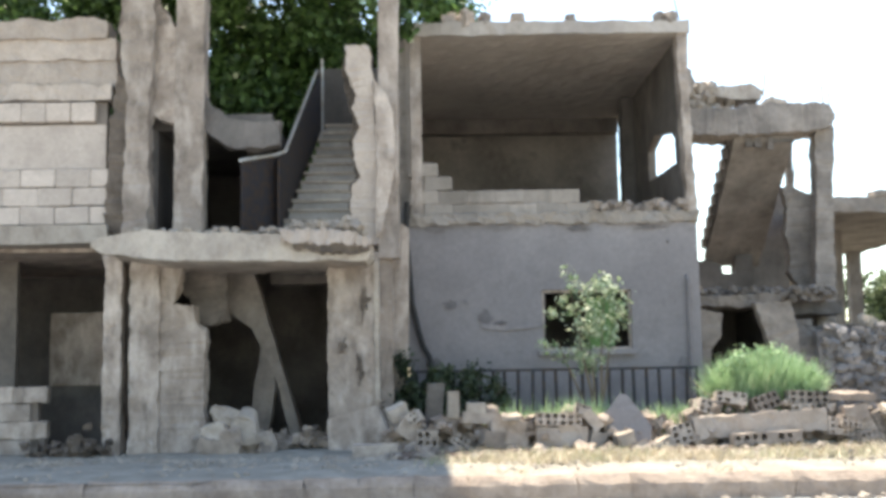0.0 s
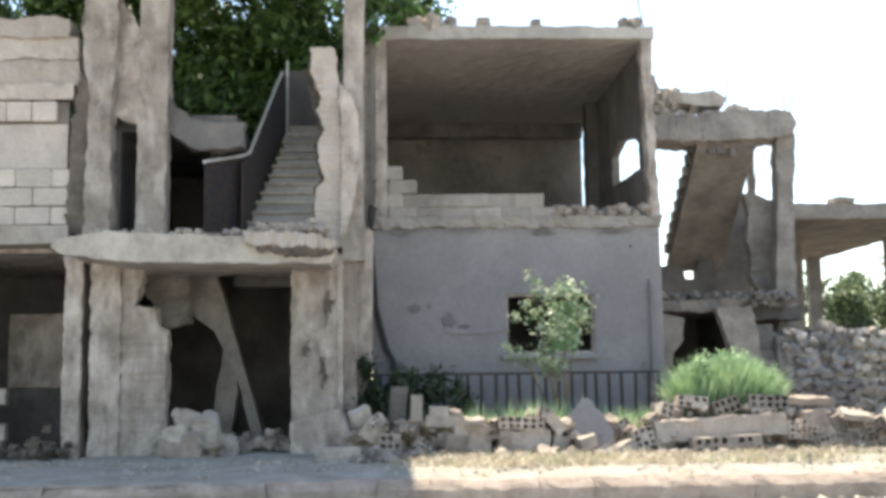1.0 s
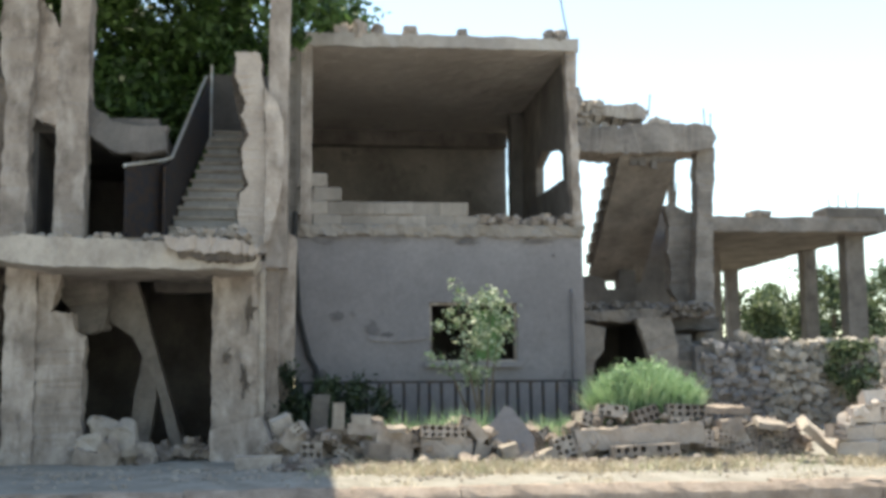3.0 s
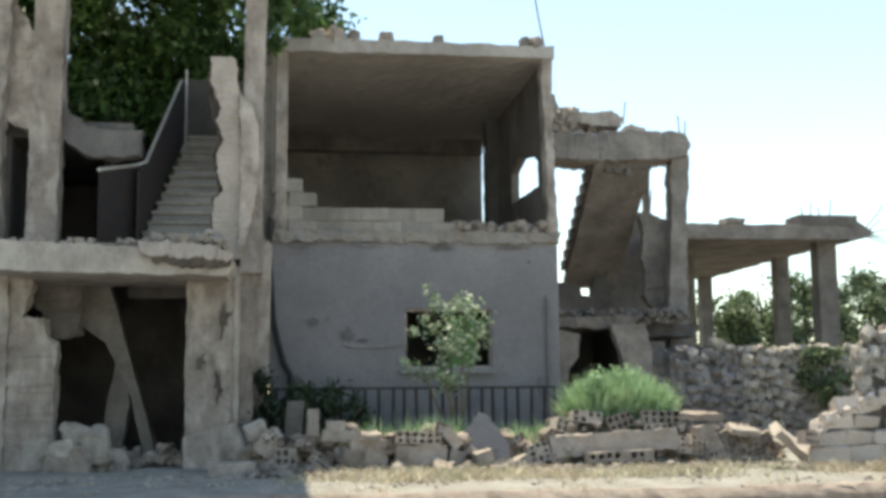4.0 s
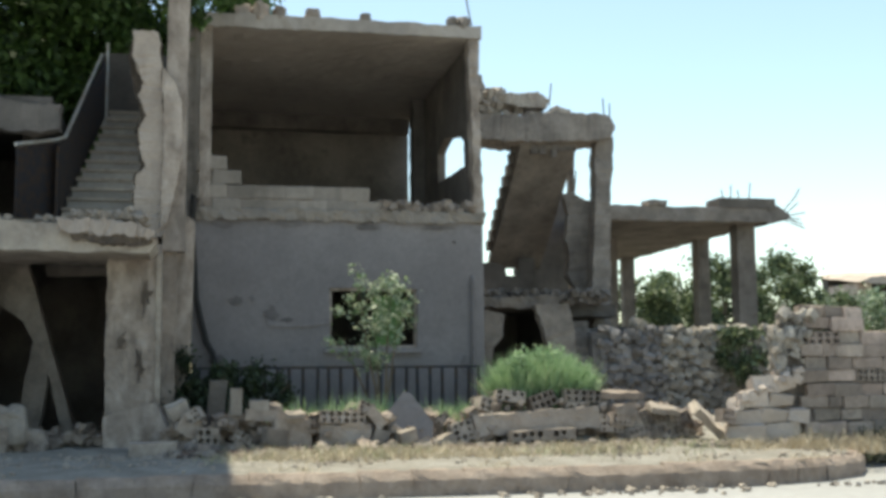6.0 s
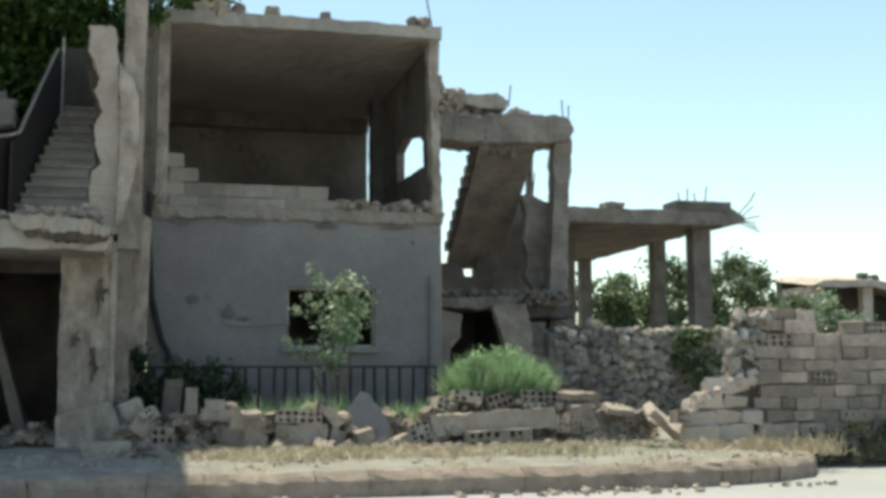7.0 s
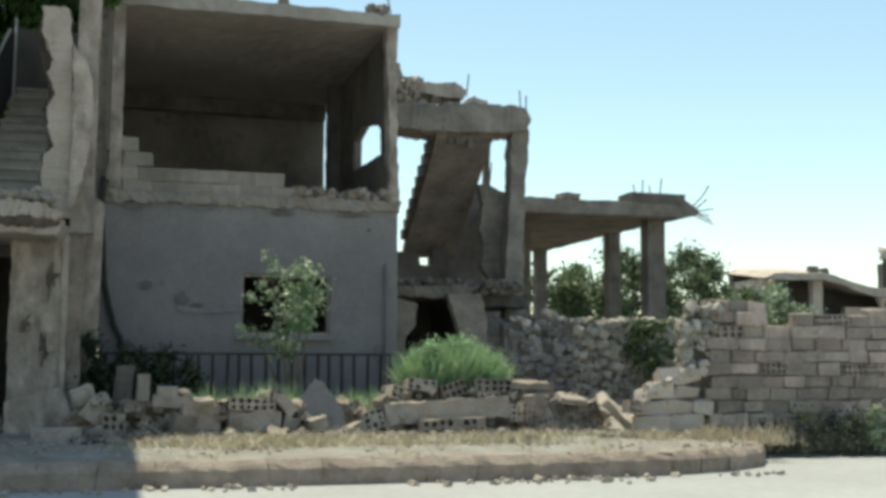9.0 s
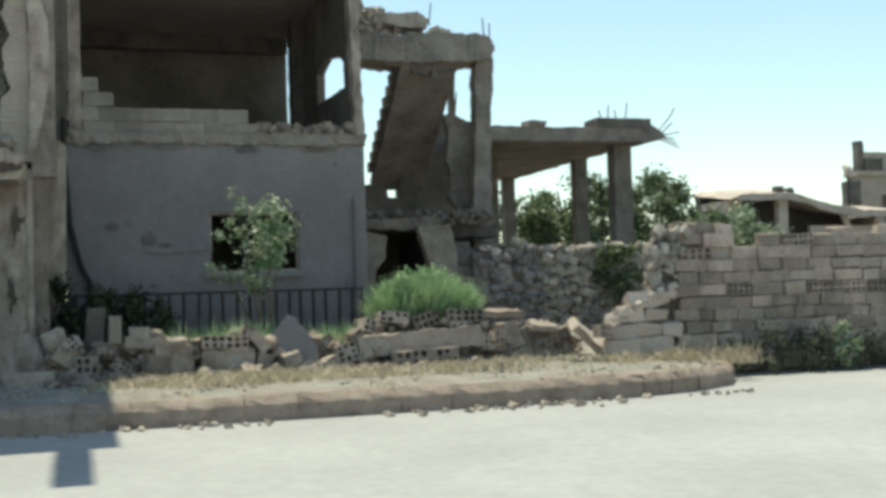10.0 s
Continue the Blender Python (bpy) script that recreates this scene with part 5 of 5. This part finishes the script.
courses(house, PAR, 0.08, 3.0, 3.7, 4, 0.47, 0.232, 18.5, 44, lambda x, z: z + 0.1 < parapet_top(x + 0.1) + 0.05, d=0.2)

block_wall = thing("block_wall", (10, 14.9, -0.2), "broken garden wall of cement and hollow blocks", "wall")
part("mortar_core", prism([(8.36, -0.3), (16, -0.3), (16, 1.64), (8.5, 1.64), (8.42, 1.2)], 14.836, 14.97, 0.22, 0.012, 4), M_JOINT, block_wall)
WB = [block_mesh("block", 0.425, 0.2, 0.178, M_BLOCK, s, 0.03) for s in range(7)]
WH = [hollow_mesh("hollow_block", 0.425, 0.2, 0.175, 5, 2, M_BLOCK, 5, 0.82), hollow_mesh("hollow_block", 0.425, 0.2, 0.175, 4, 2, M_BLOCK, 6, 0.8)]
# stretches of x in which a course (by its number) is laid in hollow blocks
HOLLOW = {9: ((8.55, 9.1),), 6: ((9.3, 9.85), (10.5, 12.4)), 10: ((10.2, 10.8),), 4: ((12.2, 12.9),), 2: ((9.9, 10.3),)}
rw = random.Random(45)
for k in range(11):
    x, z = 8.3 + rw.uniform(-0.02, 0.22), -0.2 + (k + 0.5) * 0.184
    while x < 14.6:
        w = rw.choice((0.22, 0.34, 0.42, 0.42, 0.46, 0.52))
        cx = x + w / 2
        broken = k == 10 and not (9.0 < cx < 12.8 and noise.noise((cx * 1.9, 0, 0)) > -0.25)
        if not broken:
            holes = any(a < cx < c for a, c in HOLLOW.get(k, ()))
            me = rw.choice(WH if holes else WB)
            m = pose(cx, 14.9 + rw.uniform(-0.028, 0.022), z + rw.uniform(-0.008, 0.008) + 0.02 * noise.noise((cx * 0.8, k, 4)), rw.uniform(-2, 2), rw.uniform(-2.2, 2.2), rw.uniform(-2.5, 2.5))
            piece("hollow_block" if holes else "block", me, block_wall, m @ Matrix.Diagonal(((w - rw.choice((0.004, 0.01, 0.02, 0.045))) / 0.425, 1, rw.uniform(0.94, 1.05), 1)))
        x += w
# loose top blocks over the broken end
for x, z, w in ((8.62, 1.77, 0.4), (9.02, 1.76, 0.36), (8.55, 1.93, 0.36), (8.9, 1.92, 0.3), (9.2, 1.9, 0.28), (11.3, 1.84, 0.36), (12.2, 1.86, 0.4)):
    piece("block", rw.choice(WB), block_wall, pose(x, 14.93 + rw.uniform(-0.04, 0.04), z, rw.uniform(-4, 4), rw.uniform(-5, 5), rw.uniform(-8, 8)) @ Matrix.Diagonal((w / 0.425, 1, 0.92, 1)))
PC = [chunk_mesh("stone", 60 + s, (0.34, 0.28, 0.22), M_PALEBLOCK, 0.24, 1) for s in range(4)]
# stepped stub that runs out to the gap
PB = [block_mesh("block", 0.425, 0.22, 0.19, M_PALEBLOCK, 20 + s, 0.075) for s in range(4)]
for x, z, w in ((7.72, 0.88, 0.36), (8.04, 0.9, 0.3), (7.56, 0.67, 0.42), (7.96, 0.66, 0.36), (7.36, 0.45, 0.46), (7.84, 0.45, 0.5), (8.2, 0.46, 0.26), (7.4, 0.25, 0.5), (7.95, 0.25, 0.5), (7.6, 0.06, 0.46), (8.1, 0.06, 0.5)):
    piece("block", rw.choice(PB), block_wall, pose(x, 14.8 + rw.uniform(-0.03, 0.05), z, rw.uniform(-6, 6), rw.uniform(-6, 6), rw.uniform(-14, 14)) @ Matrix.Diagonal((w / 0.425, 1.1, rw.uniform(0.95, 1.15), 1)))
for i in range(46):
    x = rw.uniform(7.2, 8.25)
    small = rw.uniform(0.2, 0.45)
    piece("stone", rw.choice(PC), block_wall, pose(x, 14.8 + rw.uniform(-0.12, 0.1), min(1.05, 0.58 + 0.55 * (x - 7.2)) + rw.uniform(-0.1, 0.05), rw.uniform(0, 360), rw.uniform(0, 360), rw.uniform(0, 360)) @ Matrix.Diagonal((small, small, small, 1)))
piece("hollow_block", WH[0], block_wall, pose(7.1, 14.72, 0.46, 0, 3, 10) @ Matrix.Diagonal((0.5, 1, 1.1, 1)))
part("return_core", prism([(7.5, -0.1), (8.4, -0.1), (8.44, 1.78), (8.08, 1.76), (8.0, 1.0), (7.62, 0.9)], 14.86, 15.08, 0.12, 0.05, 5), M_JOINT, block_wall)
ST = [chunk_mesh("stone", 30 + s, (0.3, 0.26, 0.22), M_STONE, 0.24, 1) for s in range(6)]
for i in range(150):
    z = rw.uniform(0.95, 1.9)
    small = rw.uniform(0.26, 0.66)
    lean = 0.16 if z > 1.7 else 0.0
    piece("stone", ST[i % 6], block_wall, pose(8.2 + lean + rw.uniform(-0.24, 0.24), 14.93 + rw.uniform(-0.12, 0.1), z, rw.uniform(0, 360), rw.uniform(0, 360), rw.uniform(0, 360)) @ Matrix.Diagonal((small, small, small * 0.8, 1)))

stone_wall = thing("stone_wall", (9.2, 19.5, 0), "rough rubble-stone garden wall", "wall")
dark_wall = thing("burnt_wall_end", (7.5, 19.4, 0), "darker end of a rubble-stone wall", "wall")
part("core", box(8.1, 11.2, 19.5, 19.7, -0.1, 1.74, 0.12, 0.05, 5), M_RUIN, stone_wall)
part("core", box(6.85, 8.1, 19.46, 19.7, -0.1, 1.78, 0.1, 0.05, 4), M_DARKSTONE, dark_wall)
# Darker stones for the wall's left end.
SS = [chunk_mesh("stone", 40 + s, (0.3, 0.26, 0.22), M_DARKSTONE, 0.24, 1) for s in range(5)]
for k in range(16):
    x = 6.9 + rw.uniform(0, 0.15)
    while x < 10.9:
        w = rw.uniform(0.28, 0.72)
        dark = x < 8.08 + rw.uniform(-0.1, 0.1)
        if not dark or rw.random() < 0.75:
            piece("stone", rw.choice(SS if dark else ST), dark_wall if dark else stone_wall, pose(x + 0.13 * w, 19.46 + rw.uniform(-0.06, 0.05), 0.05 + k * 0.117 + rw.uniform(-0.04, 0.04), rw.uniform(-35, 35), rw.uniform(-35, 35), rw.choice((0, 180)) + rw.uniform(-30, 30)) @ Matrix.Diagonal((w, 0.8, rw.uniform(0.45, 0.8), 1)))
        x += 0.27 * w
piece("stone", ST[2], stone_wall, pose(7.75, 19.5, 1.93, 20, 10, 40) @ Matrix.Diagonal((0.9, 0.9, 0.9, 1)))
